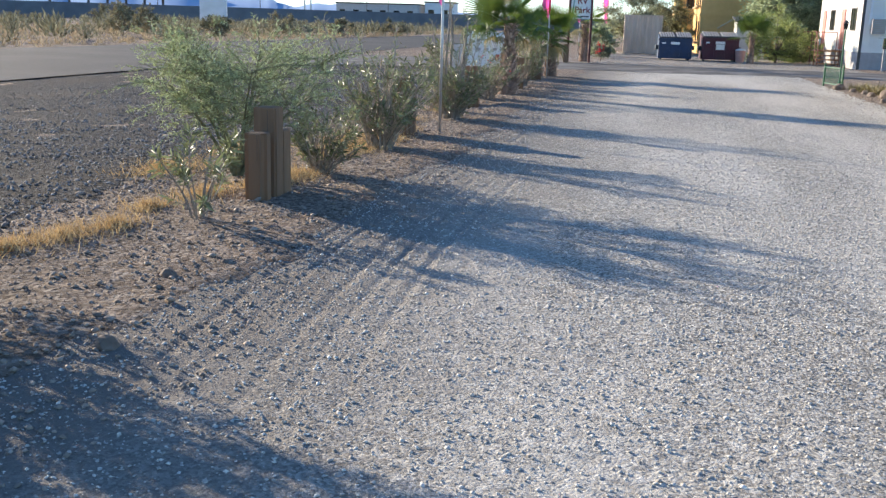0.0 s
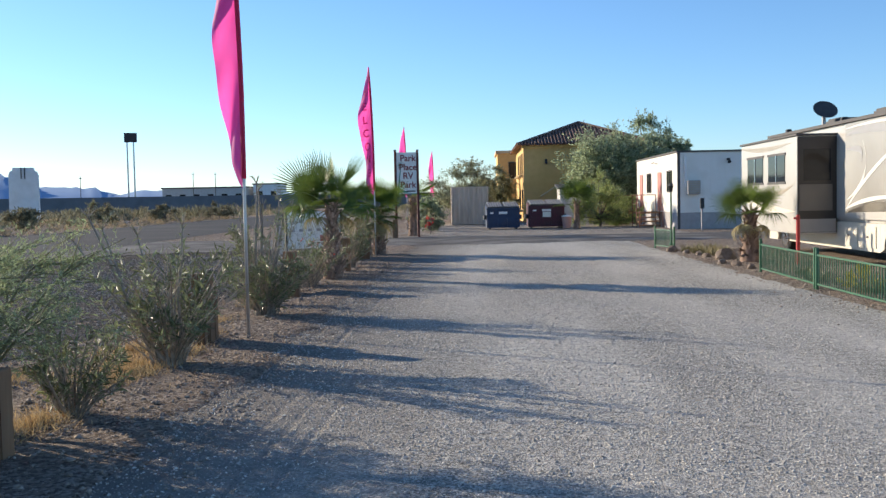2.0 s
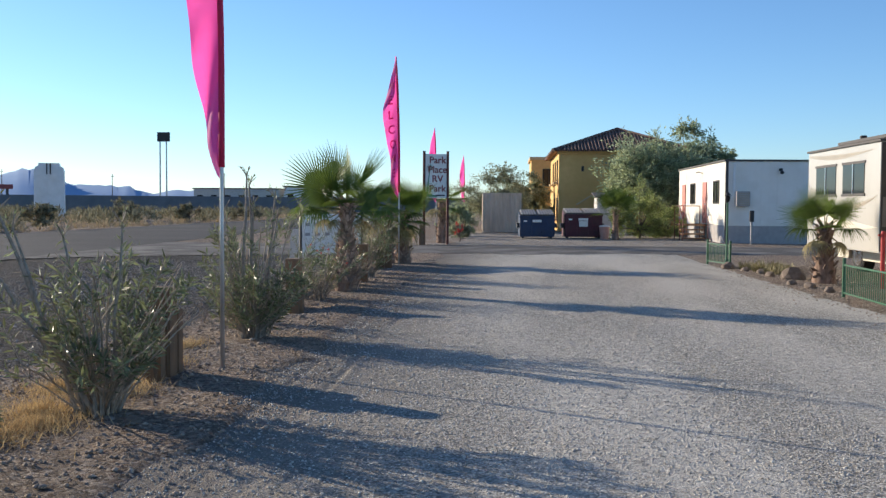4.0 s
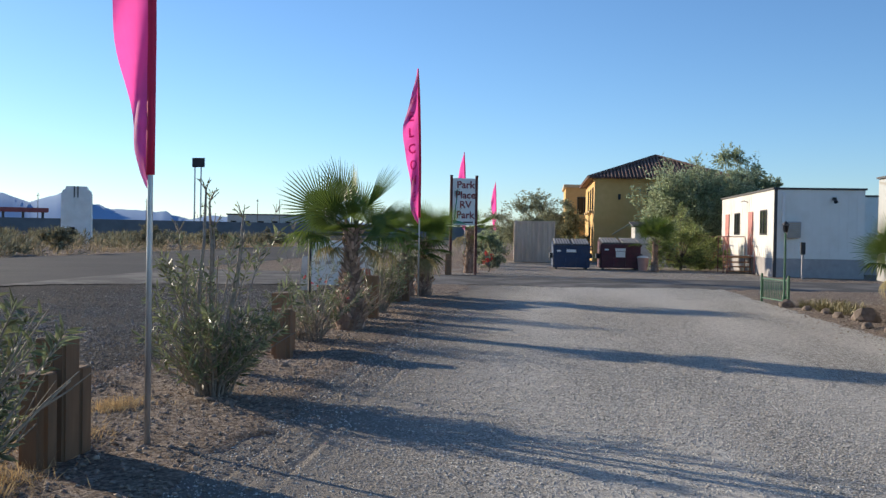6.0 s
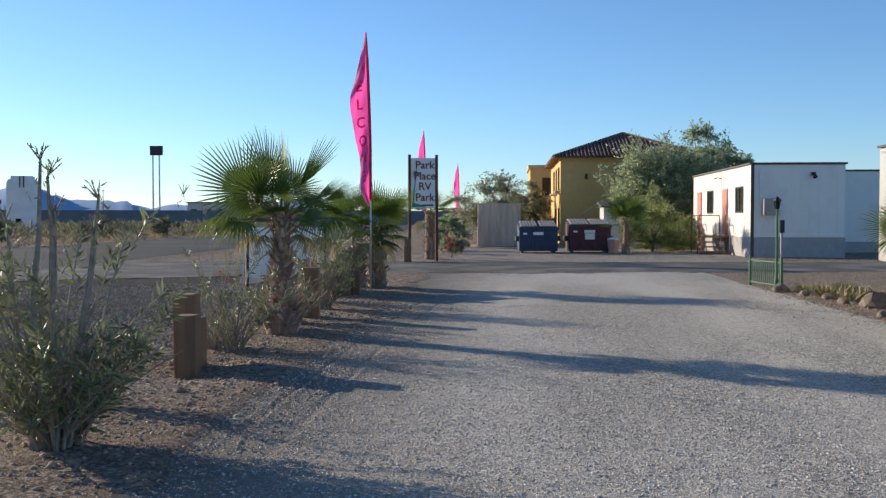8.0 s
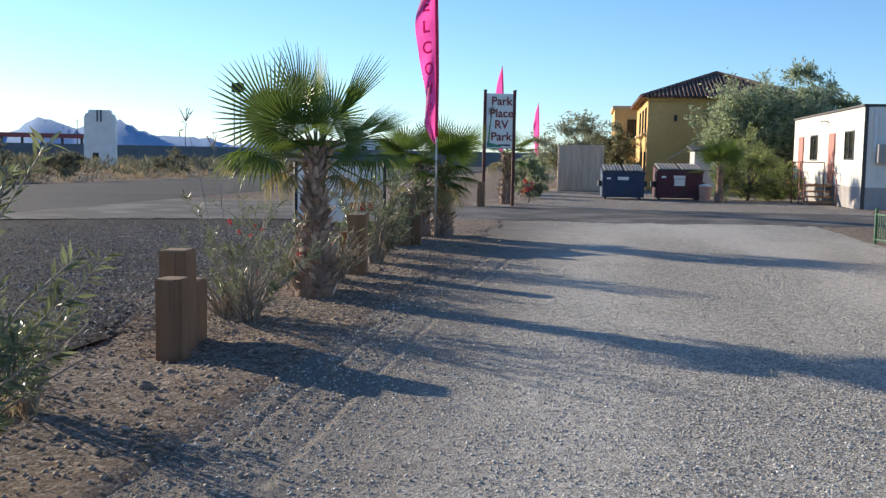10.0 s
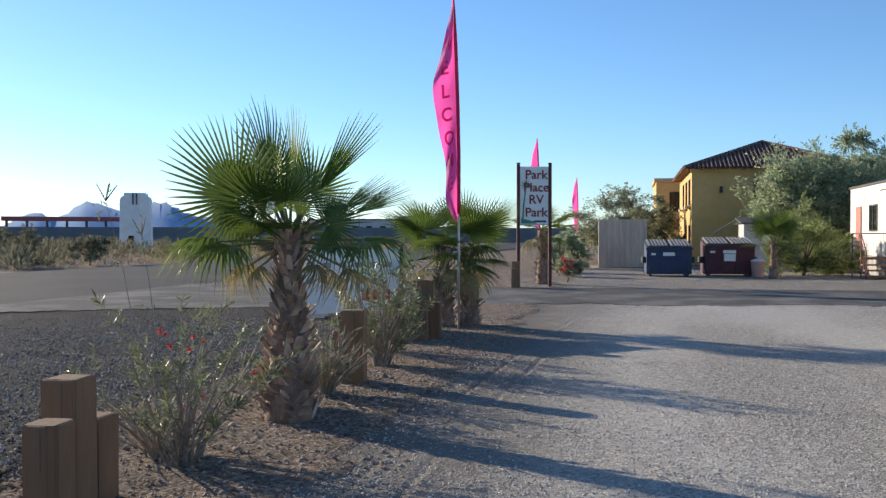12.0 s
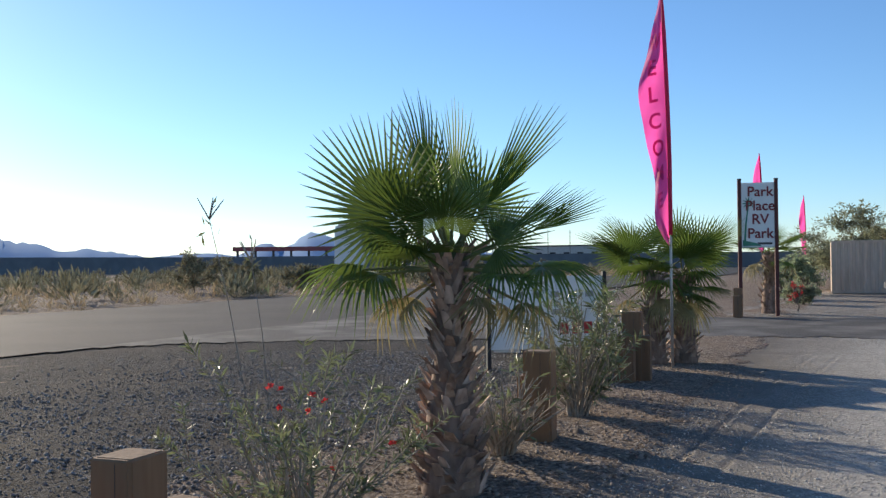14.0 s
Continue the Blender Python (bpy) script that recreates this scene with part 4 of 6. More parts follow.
def flag(x, y, ang, seed, top=5.66, low=1.97, width=0.46, label="", printed=False):
    t = thing("feather_flag", label or "tall pink feather flag on a grey metal pole", "flag", (x, y, 0), "pink feather flags")
    s = Soup()
    s.tube([(0, 0, -0.1), (0, 0, 1.4), (0, 0, 3.0), (-0.03, 0, 4.6), (-0.09, 0, top)], [0.023, 0.022, 0.017, 0.012, 0.006], 8)
    part("pole", s, GALV, t, "grey galvanised pole", smooth=True)
    rnd = random.Random(seed)
    ph = rnd.uniform(0, 6)
    d = Vector((math.cos(ang), math.sin(ang), 0))
    q = Vector((-d.y, d.x, 0))
    nu, nv = 9, 44
    grid = []
    for j in range(nv + 1):
        v = j / nv
        z = low + (top - low) * v
        wv = width * (0.62 + 0.38 * min(1.0, v / 0.55)) * min(1.0, (v / 0.10) ** 0.7 if v < 0.10 else 1.0) * (1.0 if v < 0.62 else max(0.06, 1 - ((v - 0.62) / 0.38) ** 1.5))
        px = -0.09 * max(0, (z - 3) / (top - 3)) ** 1.4
        row = []
        for i in range(nu + 1):
            u = i / nu
            wob = (0.07 * math.sin(v * 10 + ph + u * 3.2) + 0.03 * math.sin(v * 27 + ph * 2 + u * 5)) * u
            fold = 1 - 0.22 * (0.5 + 0.5 * math.sin(v * 9 + ph)) * u
            row.append(Vector((px, 0, z - 0.16 * u * (1 - v))) + d * (wv * u * fold + 0.012) + q * wob)
        grid.append(row)
    c = Soup()
    vs = [p for row in grid for p in row]
    c.add(vs, [(j * (nu + 1) + i, j * (nu + 1) + i + 1, (j + 1) * (nu + 1) + i + 1, (j + 1) * (nu + 1) + i) for j in range(nv) for i in range(nu)])
    cl = part("cloth", c, FLAGPINK, t, "wind-rippled bright pink cloth", smooth=True)
    s = Soup()
    s.tube([(-0.09 * max(0, (z - 3) / (top - 3)) ** 1.4, 0, z) for z in np.linspace(low, top - 0.02, 12)], [0.032] * 10 + [0.024, 0.012], 8)
    part("sleeve", s, SLEEVE, cl, "red pole sleeve", smooth=True)
    # letters printed down the cloth, laid on its ripples
    if printed:
        toward = -1 if q.y > 0 else 1
        for k, ch in enumerate("WELCOME"):
            me = text_mesh(ch, 1.0, 0.0, 0.02)
            bm = bmesh.new()
            bm.from_mesh(me)
            bmesh.ops.triangulate(bm, faces=list(bm.faces))
            bmesh.ops.subdivide_edges(bm, edges=[e for e in bm.edges if e.calc_length() > 0.15], cuts=2)
            for p in bm.verts:
                u = 0.50 - p.co.x * 0.72
                v = 0.79 - k * 0.105 + (p.co.y - 0.35) * 0.085
                gi, gj = max(0.0, min(0.999, u)) * nu, max(0.0, min(0.999, v)) * nv
                i, j = int(gi), int(gj)
                top_, bot = grid[j + 1][i].lerp(grid[j + 1][i + 1], gi - i), grid[j][i].lerp(grid[j][i + 1], gi - i)
                p.co = bot.lerp(top_, gj - j) + q * 0.012 * toward
            part("letter", bm, FLAGDARK, cl, "darker pink printed letter")
    return t


flag(-0.27, 13.60, radians(168), 1, width=0.34)
flag(-0.46, 30.75, radians(172), 2, width=0.40, printed=True)
flag(-1.25, 55.0, radians(200), 3, width=0.42)
flag(-1.0, 82.0, radians(200), 4, width=0.42)


# ---- park sign ----
park = thing("park_sign", "tall white park name sign on two dark red posts", "sign", (-0.52, 45.0, 0), rz=14)
for sx in (-0.5, 0.5):
    p = boxpart("sign_post", (sx - 0.05, sx + 0.05, -0.05, 0.05, -0.1, 3.86), SIGNPOST, park, "dark red wooden post", bevel=0.008)
    boxpart("post_cap", (sx - 0.055, sx + 0.055, -0.055, 0.055, 3.861, 3.90), DARK, p)
face = boxpart("panel", (-0.448, 0.448, -0.02, 0.02, 1.94, 3.78), SIGNWHITE, park, "white painted panel")
for z, w in (("Park", 3.40), ("Place", 3.00), ("RV", 2.62), ("Park", 2.22)):
    o = part("lettering", text_mesh(z, 0.39, 0.004, 0.0065), SIGNRED, face, "dark red letters")
    o.matrix_basis = pose(0.06, -0.034, w, 90, 0, 0)
s = Soup()
s.tube([(-0.36, -0.025, 2.1), (-0.33, -0.025, 2.6), (-0.25, -0.025, 3.2)], [0.03, 0.025, 0.016], 5)
for k in range(9):
    a = radians(-40 + 32 * k)
    s.leaf(Vector((-0.25, -0.027, 3.2)), Vector((math.cos(a), 0, math.sin(a))), 0.2, 0.05, random.Random(k))
part("palm_emblem", s, SIGNGREEN, face, "flat green palm emblem")
s = Soup()
s.add([(-0.42, -0.025, 1.99), (0.1, -0.025, 1.99), (-0.05, -0.025, 2.07), (-0.42, -0.025, 2.16)], [(0, 1, 2, 3)])
part("green_ground", s, SIGNGREEN, face)
boxpart("number_bar", (-0.02, 0.38, -0.026, -0.021, 2.03, 2.09), TRIM, face, "small dark bar of writing")
boxpart("border", (-0.448, 0.448, -0.026, -0.021, 1.945, 1.965), SIGNGREEN, face)

aframe = thing("sandwich_board", "white folding sandwich board on the gravel shoulder", "sign", (-3.65, 32.6, 0), rz=10)
s = Soup()
for sg in (-1, 1):
    s.add([(-0.24, sg * 0.26, 0), (0.24, sg * 0.26, 0), (0.2, sg * 0.03, 0.92), (-0.2, sg * 0.03, 0.92),
           (-0.24, sg * 0.285, 0), (0.24, sg * 0.285, 0), (0.2, sg * 0.055, 0.92), (-0.2, sg * 0.055, 0.92)],
          [(0, 1, 2, 3), (7, 6, 5, 4), (0, 4, 5, 1), (3, 2, 6, 7), (0, 3, 7, 4), (1, 5, 6, 2)])
part("boards", s, CONC, aframe)
boxpart("hinge", (-0.2, 0.2, -0.05, 0.05, 0.915, 0.935), DARK, aframe)

bigb = thing("roadside_sign", "long low white banner board with red writing", "sign", (-2.1, 30.4, 0), rz=42)
bd = boxpart("board", (-1.1, 0.75, -0.02, 0.02, 0.3, 1.38), SIGNWHITE, bigb, bevel=0.004)
for k in range(6):
    boxpart("writing_bar", (-1.0 + k * 0.29, -0.86 + k * 0.29, -0.026, -0.021, 1.06, 1.15), RVGREY, bd, "unreadable dark writing")
for k in range(5):
    boxpart("writing_bar", (-1.0 + k * 0.3, -0.85 + k * 0.3, -0.026, -0.021, 0.80, 0.88), RVGREY, bd, "unreadable dark writing")
for k in range(3):
    boxpart("writing_bar", (0.02 + k * 0.2, 0.16 + k * 0.2, -0.026, -0.021, 0.5, 0.68), HYDRED, bd, "red number bar")
for sx in (-1.13, 0.78):
    boxpart("leg", (sx - 0.03, sx + 0.03, -0.03, 0.03, -0.05, 1.44), DARK, bigb)


# ---- dumpsters ----
def dumpster(x, y, paint, label, w=1.9, d=1.5, h=1.22):
    t = thing("dumpster", label, "dumpster", (x, y, 0), "dumpsters", rz=3)
    s = Soup()
    y0, y1 = 0.0, d
    v = [(0, y0 + 0.12, 0.1), (w, y0 + 0.12, 0.1), (w, y1, 0.1), (0, y1, 0.1), (0, y0, h), (w, y0, h), (w, y1, h + 0.22), (0, y1, h + 0.22)]
    s.add(v, [(3, 2, 1, 0), (4, 5, 6, 7), (0, 1, 5, 4), (1, 2, 6, 5), (2, 3, 7, 6), (3, 0, 4, 7)])
    body = part("body", s, paint, t, bevel=0.015)
    for k in range(4):
        xx = 0.06 + k * (w - 0.2) / 3
        boxpart("rib", (xx, xx + 0.05, 0.03, 0.10, 0.2, h - 0.1), paint, body)
    boxpart("rim", (-0.03, w + 0.03, -0.05, 0.02, h - 0.07, h + 0.02), paint, t, bevel=0.01)
    for sx in (-0.14, w + 0.004):
        boxpart("lift_pocket", (sx, sx + 0.136, 0.35, 1.2, 0.55, 0.78), DARK, t, "dark steel lift pocket", bevel=0.01)
    for k in range(2):
        a, b = 0.02 + k * w / 2, w / 2 - 0.02 + k * w / 2
        s = Soup()
        s.add([(a, -0.08, h + 0.03), (b, -0.08, h + 0.03), (b, d, h + 0.26), (a, d, h + 0.26),
               (a, -0.08, h + 0.07), (b, -0.08, h + 0.07), (b, d, h + 0.30), (a, d, h + 0.30)],
              [(3, 2, 1, 0), (4, 5, 6, 7), (0, 1, 5, 4), (1, 2, 6, 5), (2, 3, 7, 6), (3, 0, 4, 7)])
        lid = part("lid", s, DARK, t, "dark ribbed plastic lid", bevel=0.012)
        # ribs take a paler plastic than the lid: sunlight on them as colour
        for r in range(6):
            q = a + 0.05 + r * (b - a - 0.1) / 5.6
            s = Soup()
            s.add([(q, -0.09, h + 0.072), (q + 0.075, -0.09, h + 0.072), (q + 0.075, d, h + 0.302), (q, d, h + 0.302),
                   (q, -0.09, h + 0.115), (q + 0.075, -0.09, h + 0.115), (q + 0.075, d, h + 0.345), (q, d, h + 0.345)],
                  [(3, 2, 1, 0), (4, 5, 6, 7), (0, 1, 5, 4), (1, 2, 6, 5), (2, 3, 7, 6), (3, 0, 4, 7)])
            part("lid_rib", s, LID, lid, "lid rib with sunlight put into its pale colour")
    boxpart("label_plate", (w * 0.36, w * 0.62, -0.016, -0.008, h - 0.3, h - 0.17), WHITEP, t, "small white label")
    boxpart("label_plate", (w * 0.1, w * 0.2, -0.016, -0.008, h - 0.28, h - 0.2), WHITEP, t, "small white label")
    for sx in (0.1, w - 0.2):
        boxpart("skid", (sx, sx + 0.1, 0.2, d - 0.1, 0, 0.1), DARK, t)
    return t


dumpster(3.1, 53.5, BLUEP, "blue steel dumpster with closed ribbed lids", 1.74, 1.5, 1.13)
red = dumpster(5.36, 54.0, REDP, "maroon steel dumpster with closed ribbed lids")
boxpart("notice", (0.72, 1.16, -0.02, -0.014, 0.62, 0.9), WHITEP, red, "white paper notice")
bin_ = thing("waste_bin", "small pinkish plastic bin beside the dumpster", "bin", (7.35, 54.0, 0))
s = Soup()
s.tube([(0, 0, 0), (0, 0, 0.5), (0, 0, 0.62)], [0.2, 0.26, 0.27], 14)
part("body", s, TERRA, bin_)
s = Soup()
s.tube([(0, 0, 0.621), (0, 0, 0.66), (0, 0, 0.72)], [0.28, 0.27, 0.1], 14)
part("lid", s, WHITEP, bin_, "white lid")

# ---- shipping container ----
con = thing("shipping_container", "beige corrugated steel shipping container end", "container", (0.92, 64.0, 0), rz=2)
s = Soup()
n = 7
pts = []
for k in range(n):
    x0 = 0.1 + k * 2.18 / n
    st = 2.18 / n
    pts += [(x0, 0.0), (x0 + st * 0.3, 0.0), (x0 + st * 0.42, 0.035), (x0 + st * 0.88, 0.035)]
pts.append((2.28, 0.0))
v = [(a, b, z) for z in (0.15, 2.35) for a, b in pts]
m = len(pts)
s.add(v, [(i, i + 1, m + i + 1, m + i) for i in range(m - 1)])
part("end_panel", s, BEIGE, con, "vertically corrugated panel")
for nm, e in (("corner_post", (0, 0.1, -0.02, 0.1, 0.02, 2.45)), ("corner_post", (2.28, 2.38, -0.02, 0.1, 0.02, 2.45)),
              ("rail", (0.1, 2.28, -0.015, 0.1, 2.35, 2.44)), ("rail", (0.1, 2.28, -0.015, 0.1, 0.04, 0.16))):
    boxpart(nm, e, BEIGE, con, bevel=0.006)
boxpart("body", (0.02, 2.36, 0.1, 6.05, 0.04, 2.43), BEIGE, con)

# ---- office trailer ----
def window(t, x, y0, y1, z0, z1, side="x"):
    """A framed window on a wall facing -x (side x) or -y (side y, then y0,y1 run along x and x is the wall's y)."""
    def e(a0, a1, b0, b1, c0, c1):
        return (a0, a1, b0, b1, c0, c1) if side == "x" else (b0, b1, a0, a1, c0, c1)
    w = boxpart("window", e(x - 0.012, x - 0.004, y0, y1, z0, z1), GLASS, t, "dark reflecting window glass")
    for a, b, c, d in ((y0 - 0.05, y0, z0 - 0.05, z1 + 0.05), (y1, y1 + 0.05, z0 - 0.05, z1 + 0.05), (y0, y1, z0 - 0.05, z0), (y0, y1, z1, z1 + 0.05),
                       ((y0 + y1) / 2 - 0.02, (y0 + y1) / 2 + 0.02, z0, z1)):
        boxpart("window_frame", e(x - 0.035, x - 0.002, a, b, c, d), TRIM, w)


tr = thing("office_trailer", "long white office trailer with grey skirting and red doors", "trailer", (0, 0, 0))
boxpart("body", (12.3, 16.0, 49.3, 61.4, 0.8, 3.72), TRAILW, tr, bevel=0.02)
boxpart("skirting", (12.29, 16.01, 49.29, 61.41, -0.1, 0.797), SKIRT, tr, "grey lower skirting band")
boxpart("roof", (12.24, 16.06, 49.24, 61.46, 3.722, 3.80), TRIM, tr, "thin dark roof edge")
boxpart("corner_trim", (12.285, 12.42, 49.272, 49.288, 0.0, 3.72), TRIM, tr, "dark corner strip")
boxpart("downpipe", (12.62, 12.72, 49.20, 49.288, 2.05, 3.6), WHITEP, tr, "white vertical duct")
for k in range(30):
    yy = 49.5 + k * 0.4
    boxpart("siding_rib", (12.288, 12.2985, yy, yy + 0.03, 0.82, 3.7), TRAILW, tr)
for k in range(9):
    xx = 12.8 + k * 0.36
    boxpart("siding_rib", (xx, xx + 0.025, 49.289, 49.2985, 0.82, 3.7), TRAILW, tr)
window(tr, 12.29, 50.6, 51.8, 1.85, 2.85)
window(tr, 12.29, 56.5, 57.7, 1.85, 2.85)
for y0 in (53.4, 59.2):
    d = boxpart("door", (12.25, 12.289, y0, y0 + 0.95, 0.85, 2.88), DOORRED, tr, "faded red door", bevel=0.005)
    boxpart("handle", (12.2, 12.249, y0 + 0.08, y0 + 0.16, 1.75, 1.82), CHROME, d)
ac = boxpart("air_conditioner", (12.72, 13.32, 48.9, 49.288, 1.68, 2.36), SKIRT, tr, "grey wall air conditioner", bevel=0.02)
for k in range(7):
    boxpart("grille_slat", (12.76, 13.28, 48.885, 48.899, 1.74 + k * 0.085, 1.78 + k * 0.085), RVTAN, ac)
lampb = boxpart("wall_lamp", (14.65, 14.78, 49.1, 49.288, 3.28, 3.4), DARK, tr, "small dark wall lamp", bevel=0.01)
s = Soup()
s.tube([(14.71, 49.05, 3.30), (14.71, 48.95, 3.2)], [0.05, 0.09], 10)
part("shade", s, DARK, lampb)
s = Soup()
s.tube([(12.29, 54.6, 3.35), (12.1, 54.6, 3.42), (11.95, 54.6, 3.36)], [0.02, 0.02, 0.02], 6)
part("lamp_arm", s, TRIM, tr)
for y0 in (53.1, 58.9):
    lan = thing("door_steps", "wooden landing and steps with red handrails", "steps", (12.23, y0, 0), "trailer door steps")
    boxpart("landing", (-1.3, 0.0, 0.0, 1.5, 0.72, 0.8), TIMBER, lan)
    for k in range(3):
        boxpart("step", (-1.3, -0.2, -0.3 * (k + 1), -0.3 * k - 0.01, 0.5 - 0.2 * k, 0.56 - 0.2 * k), TIMBER, lan)
    for px, py, zz in ((-1.3, 0.0, 1.7), (-1.3, 1.45, 1.7), (-0.05, 1.45, 1.7), (-1.3, -0.9, 1.0), (-0.1, -0.9, 1.0), (-0.1, 0, 1.7)):
        tubepart("rail_post", [(px, py, 0), (px, py, zz)], [0.022, 0.022], RAILRED, lan, n=6)
    for a, b in (((-1.3, 0, 1.7), (-1.3, 1.45, 1.7)), ((-1.3, 1.45, 1.7), (-0.05, 1.45, 1.7)), ((-1.3, 0, 1.7), (-1.3, -0.9, 1.0)), ((-0.1, 0, 1.7), (-0.1, -0.9, 1.0)),
                 ((-1.3, 0, 1.25), (-1.3, 1.45, 1.25))):
        tubepart("handrail", [a, b], [0.022, 0.022], RAILRED, lan, n=6)
tr2 = thing("office_trailer", "second pale trailer standing behind the first", "trailer", (0, 0, 0))
boxpart("body", (16.3, 20.0, 55.0, 66.0, 0.5, 3.7), TRAILW, tr2, bevel=0.02)
boxpart("skirting", (16.31, 19.99, 54.99, 66.0, -0.1, 0.497), SKIRT, tr2)
boxpart("roof", (16.25, 20.05, 54.95, 66.05, 3.702, 3.78), TRIM, tr2)
upost = thing("utility_pedestal", "dark electric pedestal on a thin post", "pedestal", (13.25, 48.3, 0))
boxpart("post", (-0.04, 0.04, -0.04, 0.04, -0.05, 1.0), SKIRT, upost)
boxpart("box", (-0.09, 0.09, -0.07, 0.07, 1.0, 1.5), DARK, upost, bevel=0.01)

# ---- shed and buildings ----
shed = thing("shed", "small white shed behind the dumpsters", "shed", (7.6, 61.0, 0))
boxpart("wall", (0, 1.7, 0, 2.2, 0, 2.15), CONC, shed)
s = Soup()
s.add([(-0.15, -0.2, 2.15), (1.85, -0.2, 2.15), (1.85, 2.4, 2.42), (-0.15, 2.4, 2.42), (-0.15, -0.2, 2.22), (1.85, -0.2, 2.22), (1.85, 2.4, 2.49), (-0.15, 2.4, 2.49)],
      [(3, 2, 1, 0), (4, 5, 6, 7), (0, 1, 5, 4), (1, 2, 6, 5), (2, 3, 7, 6), (3, 0, 4, 7)])
part("roof", s, TRIM, shed)

bl = thing("apartment_building", "two-storey ochre stucco building with dark tile hip roof", "building", (5.85, 70.4, 0))
BW, BD, BH = 8.6, 13.0, 5.35
s = Soup()
s.box(0, BW, 0.3, BD, -0.1, BH)
part("wall", s, OCHRE, bl)
# front wall with the balcony recess at the upper right
for e in ((0, 3.3, 0.0, 0.3, -0.1, BH), (3.3, 5.3, 0.0, 0.3, -0.1, 3.4), (3.3, 5.3, 0.0, 0.3, 4.85, BH), (5.3, BW, 0.0, 0.3, -0.1, BH)):
    boxpart("front_wall", e, OCHRE, bl)
# dark sheet over the ochre back wall paints the shade inside the recess
boxpart("balcony_shade", (3.3, 5.3, 0.285, 0.297, 3.4, 4.85), TRIM, bl, "dark sheet, shade of the balcony recess put into its colour")
for k in range(8):
    boxpart("baluster", (3.4 + k * 0.25, 3.44 + k * 0.25, 0.02, 0.06, 3.4, 4.2), TRIM, bl)
boxpart("band", (-0.06, BW + 0.06, -0.06, 0.0, 2.55, 2.75), OCHRE, bl, bevel=0.01)
boxpart("cornice", (-0.12, BW + 0.12, -0.12, 0.0, BH - 0.22, BH), OCHRE, bl, bevel=0.02)
for k, (yy, z0, z1) in enumerate(((1.2, 3.4, 4.8), (4.2, 3.4, 4.8), (7.4, 3.4, 4.8), (1.2, 0.9, 2.2), (4.4, 0.9, 2.2))):
    window(bl, 0.0, yy, yy + 1.3, z0, z1)
    boxpart("sill", (-0.28, -0.04, yy - 0.2, yy + 1.5, z0 - 0.22, z0 - 0.08), TAN, bl, "pale moulded sill")
lam = boxpart("wall_lamp", (1.5, 1.66, -0.14, -0.0, 4.0, 4.35), DARK, bl, "dark wall lantern", bevel=0.01)
# outside stair with a sloping pale rail
s = Soup()
s.tube([(1.1, -1.2, 1.75), (2.9, -1.2, 2.9), (4.4, -1.2, 3.9)], [0.05, 0.05, 0.05], 6)
part("stair_rail", s, TAN, bl)
s = Soup()
s.add([(0.9, -1.15, 0), (5.0, -1.15, 0), (5.0, -1.15, 3.3), (1.0, -1.15, 0.9), (0.9, -0.95, 0), (5.0, -0.95, 0), (5.0, -0.95, 3.3), (1.0, -0.95, 0.9)],
      [(0, 1, 2, 3), (7, 6, 5, 4), (0, 4, 5, 1), (1, 5, 6, 2), (2, 6, 7, 3), (3, 7, 4, 0)])
part("stair_wall", s, OCHRE, bl)
# hip roof with rows of barrel tiles
ov, rise = 0.45, 1.75
xm, ya, yb = BW / 2, -ov + 4.75, BD + ov - 4.75
c = [(-ov, -ov, BH), (BW + ov, -ov, BH), (BW + ov, BD + ov, BH), (-ov, BD + ov, BH), (xm, ya, BH + rise), (xm, yb, BH + rise)]
s = Soup()
s.add(c, [(0, 1, 4), (1, 2, 5, 4), (2, 3, 5), (3, 0, 4, 5), (3, 2, 1, 0)])
rf = part("roof", s, TILE, bl, "dark brown tile hip roof")
half = BW / 2 + ov


def tile_row(p0, p1):
    r = Soup()
    r.tube([p0, p1], [0.085, 0.085], 6)
    part("roof_tile", r, TILES, rf)


for k in range(40):
    x = -ov + 0.12 + k * 0.235
    u = 1 - abs(x - xm) / half
    if u > 0.03:
        tile_row((x, -ov - 0.04, BH + 0.03), (x, -ov + 4.75 * u, BH + rise * u + 0.03))
for k in range(58):
    y = -ov + 0.12 + k * 0.235
    u = min(1.0, min(y + ov, BD + ov - y) / 4.75)
    if u > 0.03:
        for x0, x1 in ((-ov - 0.04, xm - half * (1 - u)), (BW + ov + 0.04, xm + half * (1 - u))):
            tile_row((x0, y, BH + 0.03), (x1, y, BH + rise * u + 0.03))
s = Soup()
for a, b in ((0, 4), (1, 4), (2, 5), (3, 5), (4, 5)):
    s.tube([Vector(c[a]) + Vector((0, 0, 0.05)), Vector(c[b]) + Vector((0, 0, 0.08))], [0.11, 0.11], 7)
part("ridge_cap", s, TILE, rf)
b2 = thing("apartment_building", "tan stucco building wing farther back", "building", (4.6, 88, 0))
boxpart("wall", (-0.2, 6, 0, 8, -0.1, 5.6), OCHRE, b2)
boxpart("parapet", (-0.35, 6.1, -0.15, 8.1, 5.6, 5.85), TAN, b2)
window(b2, 0.0, 0.8, 1.8, 3.4, 4.8, "y")


